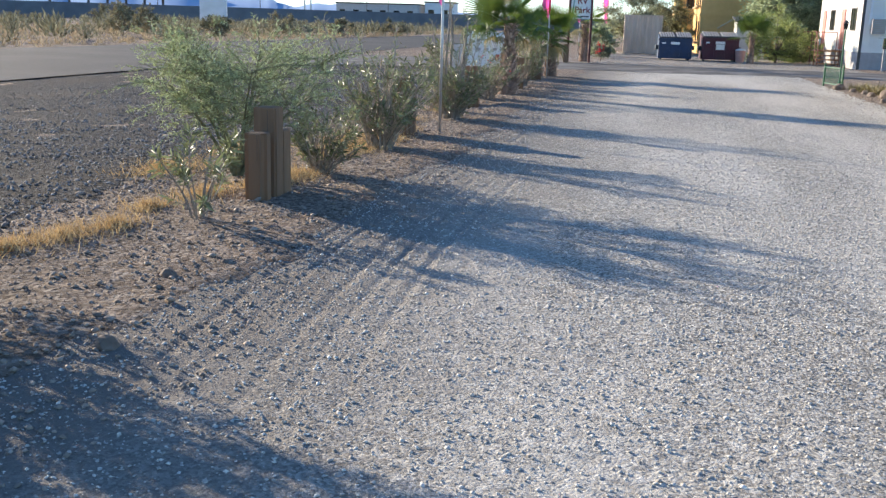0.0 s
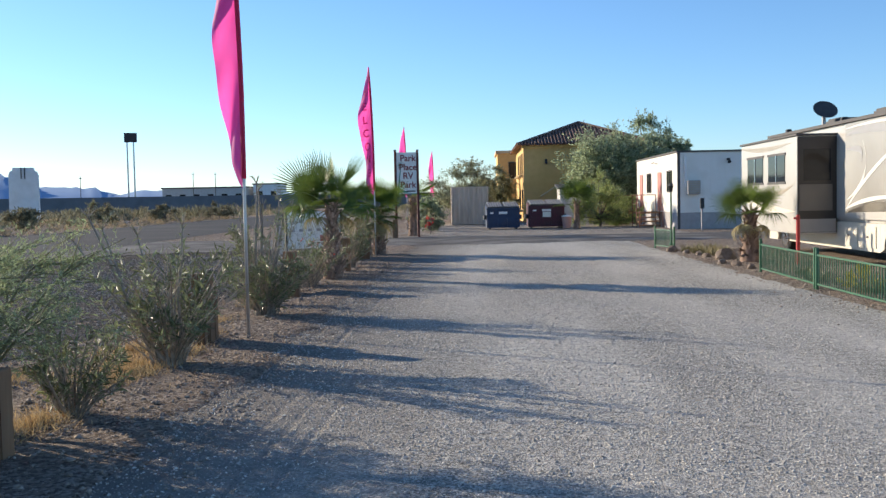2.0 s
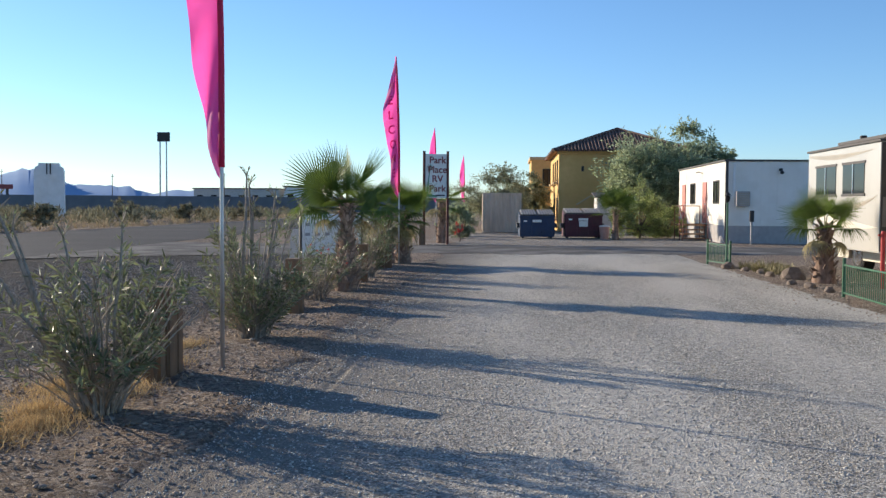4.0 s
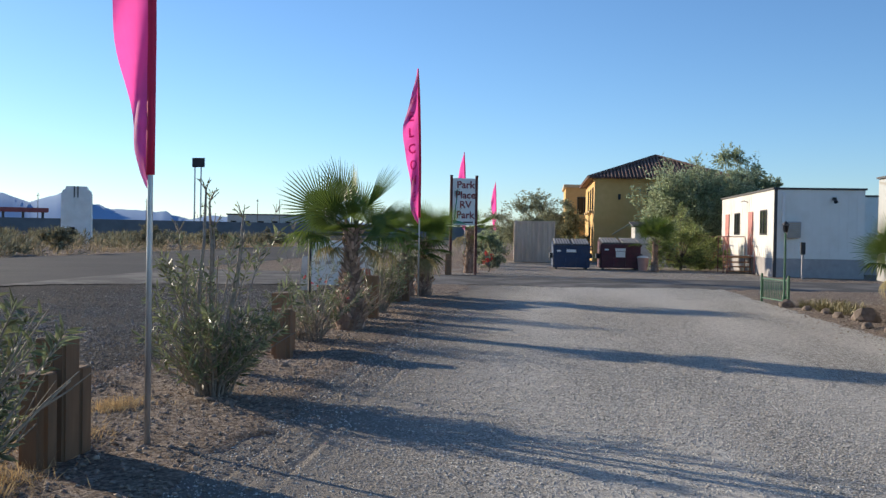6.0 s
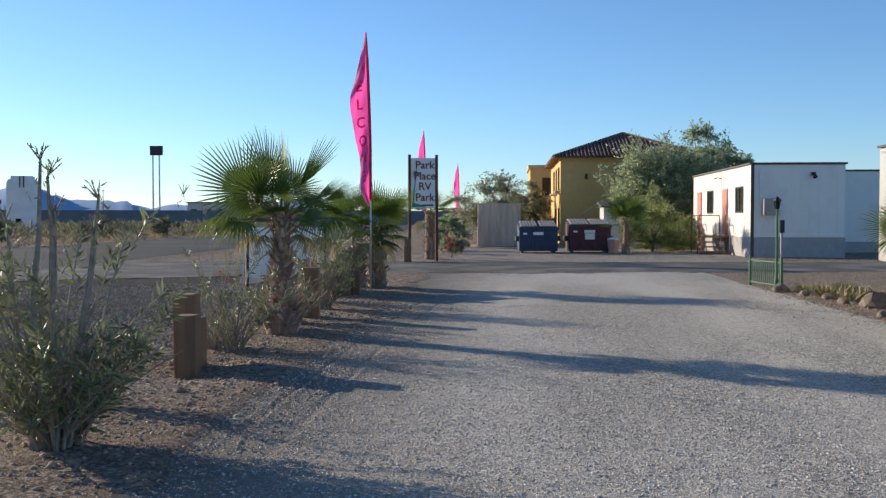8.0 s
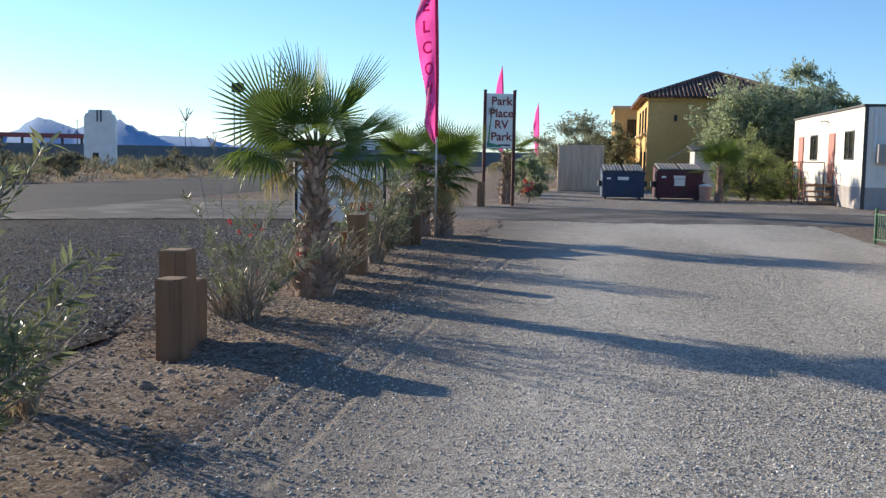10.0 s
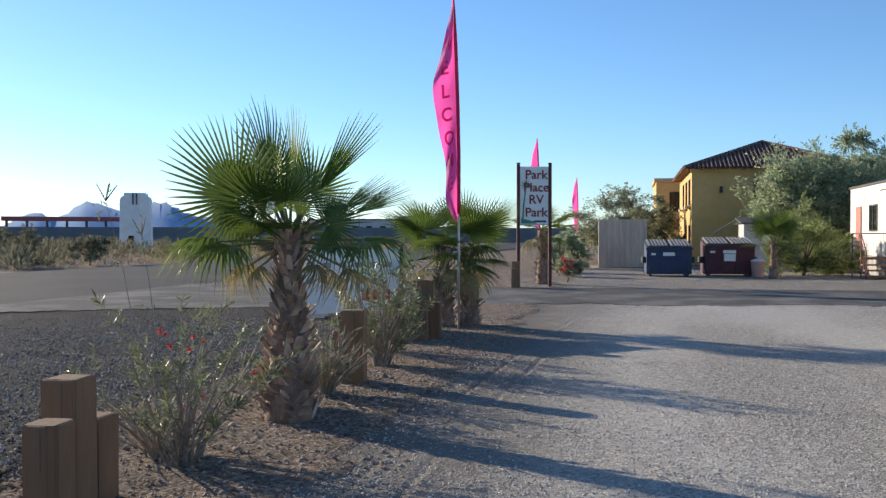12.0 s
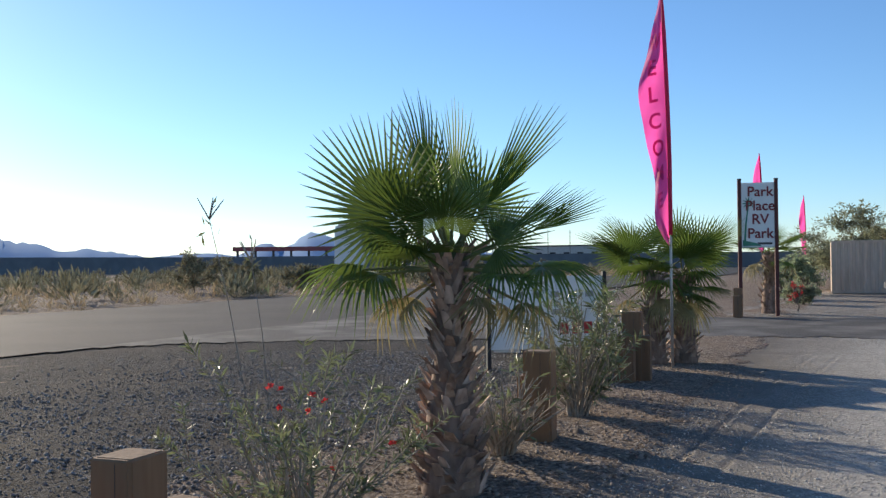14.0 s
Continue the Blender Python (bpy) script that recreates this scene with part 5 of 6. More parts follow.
# ---- trees and shrubs ----
def crown_tree(name, x, y, h, rx, ry, trunk_h, leaves, material, seed, label, lsize=(0.10, 0.2), blobs=26, category="tree", zlow=0.3, droop=0.0, ragged=0.35):
    rnd = random.Random(seed)
    t = thing(name, label, category, (x, y, 0))
    tr_, lf = Soup(), Soup()
    cs = []
    for i in range(blobs):
        a = rnd.uniform(0, 6.283)
        r = rnd.random() ** 0.5
        zz = h * (zlow + (1 - zlow) * rnd.random() * (1 - 0.45 * r))
        cs.append((Vector((math.cos(a) * rx * r * 0.8, math.sin(a) * ry * r * 0.8, zz)), rnd.uniform(0.22, 0.42) * min(rx, h * 0.55)))
    tr_.tube([(0, 0, -0.1), (0.08, 0.03, trunk_h * 0.5), (0.0, 0.1, trunk_h)], [0.05 * h * 0.55, 0.04 * h * 0.5, 0.03 * h * 0.5], 9)
    for c, r in cs:
        mid = Vector((c.x * 0.4, c.y * 0.4, trunk_h + (c.z - trunk_h) * 0.35))
        tr_.tube([(0, 0.06, trunk_h * 0.9), mid, c], [0.05, 0.03, 0.008], 5)
    per = leaves // (blobs * 9)
    for c, r in cs:
        for k in range(9):
            d = (Vector((rnd.gauss(0, 1), rnd.gauss(0, 1), rnd.gauss(0.25, 0.8))).normalized() + Vector((c.x, c.y, 0)) * 0.12).normalized()
            e = c + d * r * rnd.uniform(0.7, 1.5)
            q0 = c - d * r * 0.2
            if e.z < 0.1:
                e.z = 0.1
            tr_.tube([q0, q0.lerp(e, 0.5) + Vector((0, 0, 0.04 * r)), e], [0.016, 0.011, 0.004], 3)
            for m in range(per):
                u = rnd.random() ** 0.8
                q = q0.lerp(e, u) + Vector((rnd.gauss(0, 1), rnd.gauss(0, 1), rnd.gauss(0, 1))) * r * 0.17 * (1.15 - u * 0.6)
                if q.z < 0.04:
                    continue
                dd = d + Vector((rnd.uniform(-1, 1), rnd.uniform(-1, 1), rnd.uniform(-0.9, 0.6) - droop))
                ln = rnd.uniform(*lsize)
                lf.leaf(q, dd, ln, ln * 0.36, rnd)
    part("trunk", tr_, BARK, t)
    part("crown", lf, material, t)


crown_tree("mesquite_tree", 11.7, 66.5, 6.7, 3.4, 2.6, 1.8, 38000, MESQ, 41, "tall loose grey-green mesquite tree behind the trailer", (0.13, 0.27), 70, zlow=0.22)
crown_tree("mesquite_tree", 14.4, 69.0, 7.9, 2.0, 1.8, 2.2, 18000, MESQ, 42, "slender mesquite tree rising over the trailer", (0.11, 0.24), 44, zlow=0.3)
crown_tree("mesquite_tree", 16.4, 70.0, 6.5, 1.4, 1.4, 2.0, 9000, MESQ, 52, "small ragged mesquite tree behind the trailer roof", (0.11, 0.24), 24, zlow=0.35)
crown_tree("green_shrub", 9.3, 55.6, 2.9, 1.6, 1.2, 0.5, 15000, SHRUBLEAF, 43, "large dense bright green shrub", (0.07, 0.15), 30, "shrub", 0.08)
crown_tree("green_shrub", 10.9, 56.5, 1.8, 1.0, 1.0, 0.4, 9000, SHRUBLEAF, 44, "rounded green shrub beside the trailer", (0.06, 0.13), 16, "shrub", 0.05)
crown_tree("desert_tree", 1.3, 73.0, 4.9, 2.8, 2.2, 1.4, 16000, GREYLEAF, 45, "grey-green tree behind the container", (0.1, 0.22), 30, zlow=0.25)
crown_tree("desert_tree", 4.2, 77.5, 4.6, 1.7, 1.7, 1.2, 12000, GREYLEAF, 46, "smaller grey-green tree near the ochre building", (0.1, 0.22), 20, zlow=0.25)
crown_tree("desert_shrub", -0.1, 62.5, 2.3, 1.0, 1.2, 0.4, 9000, MESQ, 47, "olive shrub beside the container", (0.07, 0.15), 16, "shrub", 0.08)
crown_tree("desert_shrub", -0.7, 57.0, 1.6, 1.0, 0.9, 0.3, 6000, MESQ, 48, "low olive shrub beside the drive", (0.06, 0.13), 12, "shrub", 0.08)
crown_tree("desert_shrub", 0.2, 52.5, 1.2, 0.7, 0.6, 0.2, 3600, GREYLEAF, 49, "low dark green shrub near the park sign", (0.06, 0.12), 10, "shrub", 0.08)
crown_tree("flowering_shrub", 0.3, 48.0, 1.3, 0.22, 0.22, 0.3, 420, FLOWER, 50, "slim shrub with red flowers beside the sign", (0.04, 0.08), 6, "shrub", 0.3)


# ---- green fence, lamp, bed of rocks ----
def fence_panel(x0, y0, x1, y1, h=0.62):
    L = math.hypot(x1 - x0, y1 - y0)
    t = thing("garden_fence", "low green painted metal picket fence panel", "fence", (x0, y0, 0), "green fence panels", math.degrees(math.atan2(y1 - y0, x1 - x0)))
    for u in (0, L):
        p = boxpart("post", (u - 0.025, u + 0.025, -0.025, 0.025, -0.08, h + 0.1), GREENP, t, bevel=0.005)
    for z in (0.08, h - 0.04):
        boxpart("rail", (0.026, L - 0.026, -0.012, 0.012, z, z + 0.028), GREENP, t)
    k = max(2, int(L / 0.1))
    me = None
    for i in range(1, k):
        s_x = i * L / k
        if me is None:
            s = Soup()
            s.box(-0.007, 0.007, -0.007, 0.007, 0.108, h - 0.04)
            me = s.mesh("picket")
        part("picket", me, GREENP, t).location = (s_x, 0, 0)


fence_panel(8.55, 22.15, 8.42, 18.45)
fence_panel(8.42, 18.35, 8.40, 15.3)
fence_panel(8.40, 15.0, 8.40, 11.6)
fence_panel(8.22, 32.6, 8.5, 31.0)
gp = thing("gate_post", "thick green painted gate post", "post", (8.41, 15.15, 0))
s = Soup()
s.tube([(0, 0, -0.05), (0, 0, 0.7), (0, 0, 0.74)], [0.075, 0.075, 0.05], 12)
part("post", s, GREENP, gp)
lp = thing("lamp_post", "slim dark green garden lamp post", "lamp", (8.45, 31.2, 0))
s = Soup()
s.tube([(0, 0, -0.05), (0, 0, 0.2), (0, 0, 0.25), (0, 0, 1.75)], [0.05, 0.05, 0.028, 0.026], 10)
part("pole", s, GREENP, lp)
s = Soup()
s.tube([(0, 0, 1.76), (0, 0, 1.80), (0, 0, 1.94)], [0.04, 0.055, 0.075], 6)
part("lantern", s, GLASS, lp)
s = Soup()
s.tube([(0, 0, 1.945), (0, 0, 1.98), (0, 0, 2.04)], [0.095, 0.07, 0.01], 6)
part("cap", s, DARK, lp)


def rock(x, y, r, seed, material=None):
    material = material or BEDROCK
    rnd = random.Random(seed)
    bm = bmesh.new()
    bmesh.ops.create_icosphere(bm, subdivisions=2, radius=1.0)
    for v in bm.verts:
        k = 1 + 0.28 * noise.noise(v.co * 1.3 + Vector((seed * 3.1, 0, 0))) + 0.1 * noise.noise(v.co * 3.5)
        v.co = Vector((v.co.x * r * k, v.co.y * r * 0.85 * k, max(-0.3, v.co.z) * r * 0.75 * k))
    me = bpy.data.meshes.new("rock")
    bm.to_mesh(me)
    bm.free()
    me.materials.append(material)
    o = new("rock", me)
    o.matrix_world = pose(x, y, r * 0.15, 0, 0, rnd.uniform(0, 360))
    tagged(o, "rough brown border rock on the ground", "rock", "border rocks")


for i, (x, y, r) in enumerate(((8.35, 30.5, 0.2), (8.75, 28.6, 0.14), (8.95, 26.75, 0.33), (8.65, 27.5, 0.14), (8.5, 25.2, 0.12), (8.55, 29.5, 0.12), (8.6, 24.3, 0.13), (8.7, 23.4, 0.12),
                               (-0.2, 11.1, 0.07), (-0.35, 8.75, 0.06), (0.25, 3.25, 0.07), (-0.1, 4.6, 0.06), (0.12, 5.0, 0.05), (-0.4, 17.9, 0.05), (-0.2, 15.3, 0.05), (-0.3, 24.9, 0.06))):
    rock(x, y, r, i + 1)


def succulent(x, y, r, seed, n=90):
    rnd = random.Random(seed)
    t = thing("succulent_plant", "low dry olive-brown succulent in the rock bed", "plant", (x, y, 0), "succulents")
    s = Soup()
    for i in range(n):
        a, q = i * 2.4, r * 0.55 * (i / n) ** 0.5
        e = rnd.uniform(0.45, 1.5)
        s.leaf(Vector((math.cos(a) * q, math.sin(a) * q, 0.0)), Vector((math.cos(a) * math.cos(e), math.sin(a) * math.cos(e), math.sin(e))), r * rnd.uniform(0.45, 0.95), r * rnd.uniform(0.05, 0.10), rnd)
    part("leaves", s, AGAVE, t)


for i, (x, y, r) in enumerate(((8.75, 30.0, 0.34), (9.1, 29.5, 0.40), (8.85, 29.0, 0.36), (9.35, 28.7, 0.36), (8.95, 28.2, 0.34), (9.5, 29.9, 0.3), (9.1, 17.6, 0.4), (9.3, 16.8, 0.42), (9.0, 16.2, 0.35), (9.2, 21.2, 0.3), (9.0, 20.0, 0.3))):
    succulent(x, y, r, i)

# ---- motorhome ----
rv = thing("motorhome", "large cream motorhome with slide-outs and brown swooshes", "motorhome", (0, 0, 0))
RX, RY0, RY1 = 11.35, 17.6, 31.2
s = Soup()
s.box(RX, 13.8, RY0, RY1, 0.95, 3.28)
bd = part("body", s, RVWHITE, rv, bevel=0.08)
boxpart("lower_body", (RX + 0.01, 13.79, RY0 + 0.15, 21.6, 0.32, 0.947), RVCREAM, rv)
boxpart("lower_body", (RX + 0.01, 13.79, 23.0, 29.2, 0.32, 0.947), RVCREAM, rv)
boxpart("lower_body", (RX + 0.01, 13.79, 30.3, RY1 - 0.1, 0.32, 0.947), RVCREAM, rv)
for yc, half in ((22.3, 0.7), (29.75, 0.55)):
    # body panel with a round wheel opening
    s = Soup()
    n = 16
    pv = []
    for i in range(n + 1):
        a = math.pi * i / n
        yy, zz = yc + 0.5 * math.cos(a), 0.40 + 0.50 * math.sin(a)
        oy = yc + half * max(-1.0, min(1.0, 1.5 * math.cos(a)))
        oz = 0.32 + 0.627 * min(1.0, 1.5 * math.sin(a))
        pv += [(RX + 0.012, yy, zz), (RX + 0.012, oy, oz), (RX + 0.16, yy, zz)]
    s.add(pv, [f for i in range(n) for f in ((3 * i, 3 * i + 1, 3 * i + 4, 3 * i + 3), (3 * i, 3 * i + 3, 3 * i + 5, 3 * i + 2))])
    part("wheel_arch", s, RVCREAM, rv, "body panel with rounded wheel opening")
boxpart("underside", (RX + 0.4, 13.4, RY0 + 0.3, RY1 - 0.3, 0.28, 0.9), DARK, rv)
boxpart("roof_edge", (RX - 0.03, 13.83, RY0 + 0.05, RY1 - 0.05, 3.283, 3.36), TRIM, rv, "dark awning rail along the roof")
for y0, y1, z0, z1, nm in ((25.55, 30.6, 0.66, 3.04, "front_slide_out"), (19.35, 22.45, 1.42, 3.10, "rear_slide_out")):
    s = Soup()
    n = 10
    low = [(y0 + (y1 - y0) * i / n, z0 - (0.0 if nm == "front_slide_out" else 0.20 * (i / n) ** 3 - 0.06 * math.sin(math.pi * i / n))) for i in range(n + 1)]
    ring = low + [(y1, z1), (y0, z1)]
    m_ = len(ring)
    s.add([(10.4, a, b) for a, b in ring] + [(RX - 0.004, a, b) for a, b in ring],
          [tuple(range(m_))] + [tuple(range(2 * m_ - 1, m_ - 1, -1))] + [((i + 1) % m_, i, m_ + i, m_ + (i + 1) % m_) for i in range(m_)])
    sl = part(nm, s, RVTAUPE if nm == "rear_slide_out" else RVWHITE, rv, "taupe slide-out section", bevel=0.02)
    boxpart("slide_roof", (10.36, RX - 0.004, y0 - 0.04, y1 + 0.04, z1 + 0.003, z1 + 0.05), TRIM, sl)
    if nm == "front_slide_out":
        for a, b in ((26.5, 27.9), (28.4, 29.9)):
            boxpart("window", (10.385, 10.397, a, b, 1.95, 2.62), GLASS, sl, "dark tinted window")
            boxpart("window_frame", (10.375, 10.398, a - 0.06, b + 0.06, 2.62, 2.68), TRIM, sl)
            boxpart("window_frame", (10.375, 10.398, a - 0.06, b + 0.06, 1.89, 1.95), TRIM, sl)
            boxpart("window_frame", (10.37, 10.384, (a + b) / 2 - 0.03, (a + b) / 2 + 0.03, 1.95, 2.62), CHROME, sl)
        boxpart("end_window", (10.55, 11.2, y0 - 0.012, y0 - 0.003, 1.95, 2.72), GLASS, sl, "dark end window")
        boxpart("end_panel", (10.41, 11.34, y0 - 0.0025, y0 + 0.0, 0.69, 3.02), RVEND, sl, "dark brown end panel")
        boxpart("end_panel", (10.43, 11.32, y0 - 0.009, y0 - 0.003, 0.70, 1.02), RVGREY, sl)
        boxpart("end_panel", (10.45, 11.24, y0 - 0.009, y0 - 0.003, 1.22, 1.86), RVDUSK, sl)
    else:
        boxpart("end_panel", (10.41, 11.34, y0 - 0.0025, y0 + 0.0, 1.45, 3.08), RVEND, sl, "dark brown end panel")
        boxpart("end_window", (10.55, 11.2, y0 - 0.012, y0 - 0.003, 1.95, 2.7), GLASS, sl, "dark end window")
# swooshes: curved bands laid on the slide-outs and the body
def swoosh(x, pts, w, material, parent):
    s = Soup()
    n = 14
    pp = []
    for i in range(n + 1):
        u = i / n
        y = (1 - u) ** 2 * pts[0][0] + 2 * u * (1 - u) * pts[1][0] + u * u * pts[2][0]
        z = (1 - u) ** 2 * pts[0][1] + 2 * u * (1 - u) * pts[1][1] + u * u * pts[2][1]
        h = w * math.sin(math.pi * (0.08 + 0.9 * u))
        pp += [(x, y, z - h / 2), (x, y, z + h / 2)]
    s.add(pp, [(2 * i, 2 * i + 1, 2 * i + 3, 2 * i + 2) for i in range(n)])
    part("swoosh", s, material, parent, "painted swoosh stripe")


sl2 = [o for o in rv.children if o.name.startswith("rear_slide_out")][0]
sl1 = [o for o in rv.children if o.name.startswith("front_slide_out")][0]
swoosh(10.396, ((22.35, 2.85), (20.9, 3.02), (19.45, 2.72)), 0.17, RVGREY, sl2)
swoosh(10.395, ((22.4, 2.55), (21.2, 2.6), (21.6, 2.25)), 0.14, RVGREY, sl2)
swoosh(10.394, ((22.3, 1.35), (21.2, 2.1), (19.45, 2.65)), 0.10, RVLINE, sl2)
swoosh(10.393, ((22.3, 1.5), (20.9, 1.95), (21.5, 2.7)), 0.09, RVLINE, sl2)
swoosh(10.392, ((22.4, 1.30), (21.3, 1.58), (19.4, 1.56)), 0.09, RVLINE, sl2)
swoosh(10.392, ((22.4, 2.98), (20.9, 3.06), (19.4, 2.98)), 0.05, RVLINE, sl2)
swoosh(10.396, ((30.5, 2.95), (28.5, 2.75), (26.0, 2.9)), 0.12, RVTAN, sl1)
swoosh(10.396, ((30.5, 1.8), (28.0, 1.3), (25.7, 1.9)), 0.16, RVTAN, sl1)
swoosh(10.394, ((30.5, 1.5), (28.0, 1.2), (25.7, 1.2)), 0.2, RVCREAM, sl1)
swoosh(RX - 0.006, ((25.3, 2.2), (24.0, 2.9), (22.6, 2.4)), 0.2, RVTAN, bd)
swoosh(RX - 0.006, ((25.4, 1.6), (24.0, 1.2), (22.6, 1.7)), 0.14, RVGREY, bd)
for y in (22.3, 29.75):
    s = Soup()
    s.tube([(RX + 0.07, y, 0.46), (RX + 0.10, y, 0.46), (RX + 0.36, y, 0.46)], [0.42, 0.46, 0.46], 24)
    wh = part("wheel", s, RUBBER, rv, "black tyre")
    s = Soup()
    s.tube([(RX + 0.055, y, 0.46), (RX + 0.071, y, 0.46)], [0.30, 0.31], 20)
    rim = part("rim", s, CHROME, wh, "bright wheel rim")
    s = Soup()
    s.tube([(RX + 0.02, y, 0.46), (RX + 0.054, y, 0.46)], [0.06, 0.1], 10)
    part("hub", s, CHROME, wh)
for k in range(8):
    boxpart("louvre", (RX - 0.012, RX + 0.008, 20.1, 21.0, 0.42 + k * 0.06, 0.45 + k * 0.06), TRIM, rv)
for y0 in (19.2, 21.5, 24.4, 27.6):
    boxpart("roof_unit", (12.1, 12.9, y0, y0 + 0.9, 3.361, 3.62), WHITEP if y0 < 22 else TRIM, rv, "roof air conditioner", bevel=0.06)
s = Soup()
s.tube([(12.2, 28.9, 3.361), (12.2, 28.9, 3.84)], [0.06, 0.05], 8)
dm = part("dish_mast", s, RVWHITE, rv, "white dish mast")
s = Soup()
s.tube([(12.2, 28.9, 3.82), (12.2, 28.84, 3.875), (12.2, 28.78, 3.93), (12.2, 28.77, 3.937)], [0.06, 0.24, 0.33, 0.02], 22)
part("satellite_dish", s, TRIM, dm, "dark tilted satellite dish", smooth=False)
for y0, y1 in ((23.2, 24.1), (24.25, 25.3), (18.1, 19.0)):
    h_ = boxpart("hatch", (RX - 0.010, RX + 0.006, y0, y1, 0.40, 0.88), RVCREAM, rv, "cream storage hatch", bevel=0.004)
    boxpart("latch", (RX - 0.018, RX - 0.011, (y0 + y1) / 2 - 0.05, (y0 + y1) / 2 + 0.05, 0.62, 0.66), DARK, h_)
for y0, z0 in ((24.6, 2.15), (24.6, 1.75)):
    boxpart("vent", (RX - 0.014, RX - 0.004, y0, y0 + 0.45, z0, z0 + 0.26), RVGREY, rv, "grey louvred vent")
for y0 in (25.9, 26.35, 30.2):
    boxpart("roof_fitting", (11.6, 11.75, y0, y0 + 0.16, 3.361, 3.50), DARK, rv, "small dark roof fitting", bevel=0.02)
ped = thing("utility_pedestal", "pale green utility pedestal behind the fence", "pedestal", (8.72, 15.6, 0))
boxpart("cabinet", (-0.10, 0.10, -0.10, 0.10, -0.05, 0.84), PEDESTAL, ped, bevel=0.03)
boxpart("cap", (-0.08, 0.08, -0.08, 0.08, 0.841, 0.87), PEDESTAL, ped, bevel=0.015)
boxpart("socket_door", (-0.06, 0.06, -0.112, -0.101, 0.42, 0.70), GALV, ped, "grey socket door")
yb = thing("yellow_flower_bush", "low rounded bush with yellow flowers behind the fence", "bush", (9.05, 18.0, 0))
s, lf2 = Soup(), Soup()
rnd = random.Random(91)
for i in range(40):
    a_, e_ = rnd.uniform(0, 6.283), rnd.uniform(0.2, 1.5)
    d_ = Vector((math.cos(a_) * math.cos(e_), math.sin(a_) * math.cos(e_), math.sin(e_)))
    s.tube([(0, 0, 0), tuple(d_ * 0.2), tuple(d_ * 0.38)], [0.006, 0.005, 0.003], 4)
    for k in range(14):
        lf2.leaf(d_ * rnd.uniform(0.2, 0.42), d_ + Vector((rnd.uniform(-1, 1), rnd.uniform(-1, 1), rnd.uniform(-1, 1))) * 0.8, rnd.uniform(0.05, 0.09), 0.03, rnd)
part("branchwork", s, STEM, yb)
part("foliage", lf2, YELLOWLEAF, yb, "yellow-green leaves and flowers")
hyd = thing("water_hydrant", "red painted standpipe beside the motorhome", "standpipe", (9.98, 24.2, 0))
s = Soup()
s.tube([(0, 0, -0.05), (0, 0, 1.12), (0, 0, 1.16)], [0.045, 0.045, 0.03], 10)
part("pipe", s, HYDRED, hyd)
boxpart("handle", (-0.10, 0.02, -0.015, 0.015, 1.06, 1.10), HYDRED, hyd)


# ---- beyond the road ----
tw = thing("white_tower", "white stucco tower with chamfered top and small window", "tower", (-45.55, 104.0, 0), rz=22)
s = Soup()
prof = [(-1.48, -0.1), (1.48, -0.1), (1.43, 5.1), (1.29, 5.45), (1.04, 5.55), (1.0, 5.85), (-1.0, 5.85), (-1.04, 5.55), (-1.29, 5.45), (-1.43, 5.1)]
n = len(prof)
s.add([(a, -1.2, b) for a, b in prof] + [(a, 1.2, b) for a, b in prof],
      [tuple(range(n))] + [tuple(range(2 * n - 1, n - 1, -1))] + [((i + 1) % n, i, n + i, n + (i + 1) % n) for i in range(n)])
part("shaft", s, WHITEP, tw)
boxpart("pilaster", (-0.75, -0.15, -1.28, -1.2, 0.0, 5.7), WHITEP, tw)
boxpart("window", (-0.62, -0.08, -1.31, -1.285, 0.85, 1.65), GLASS, tw, "small dark square opening")
for k in (-0.25, 0.1):
    boxpart("slot", (k, k + 0.12, -1.3, -1.19, 4.7, 5.84), TRIM, tw, "dark vertical slot")

fw = new("wall_far", None)
wall_pts = [(-190, 20), (-141, 205), (-40, 255), (90, 320)]
s = Soup()
for (ax, ay), (bx, by) in zip(wall_pts, wall_pts[1:]):
    nx, ny = (by - ay), -(bx - ax)
    k = 0.6 / math.hypot(nx, ny)
    nx, ny = nx * k, ny * k
    s.add([(ax, ay, -1), (bx, by, -1), (bx + nx, by + ny, -1), (ax + nx, ay + ny, -1), (ax, ay, 3.7), (bx, by, 3.7), (bx + nx, by + ny, 3.7), (ax + nx, ay + ny, 3.7)],
          [(4, 5, 6, 7), (0, 1, 5, 4), (1, 2, 6, 5), (2, 3, 7, 6), (3, 0, 4, 7)])
bpy.data.objects.remove(fw)
fw = tagged(part("wall_far", s, WALLGREY, None), "long grey concrete wall beyond the desert", "wall", "", "structure")
can = thing("station_canopy", "long dark red flat station canopy on posts", "canopy", (-167, 256, 0), rz=32)
boxpart("roof", (0, 34, 0, 8, 5.9, 7.1), CANOPYRED, can)
for k in range(7):
    boxpart("post", (1 + k * 5.2, 1.7 + k * 5.2, 1, 1.7, 0, 5.89), TRIM, can)
bb = thing("highway_sign", "tall dark sign board on twin poles", "billboard", (-131, 376, 0))
boxpart("board", (-2.4, 2.4, -0.4, 0.4, 26.0, 29.6), DARK, bb)
for sx in (-1.4, 1.1):
    tubepart("pole", [(sx, 0, 0), (sx, 0, 26.0)], [0.35, 0.28], GALV, bb, n=8)


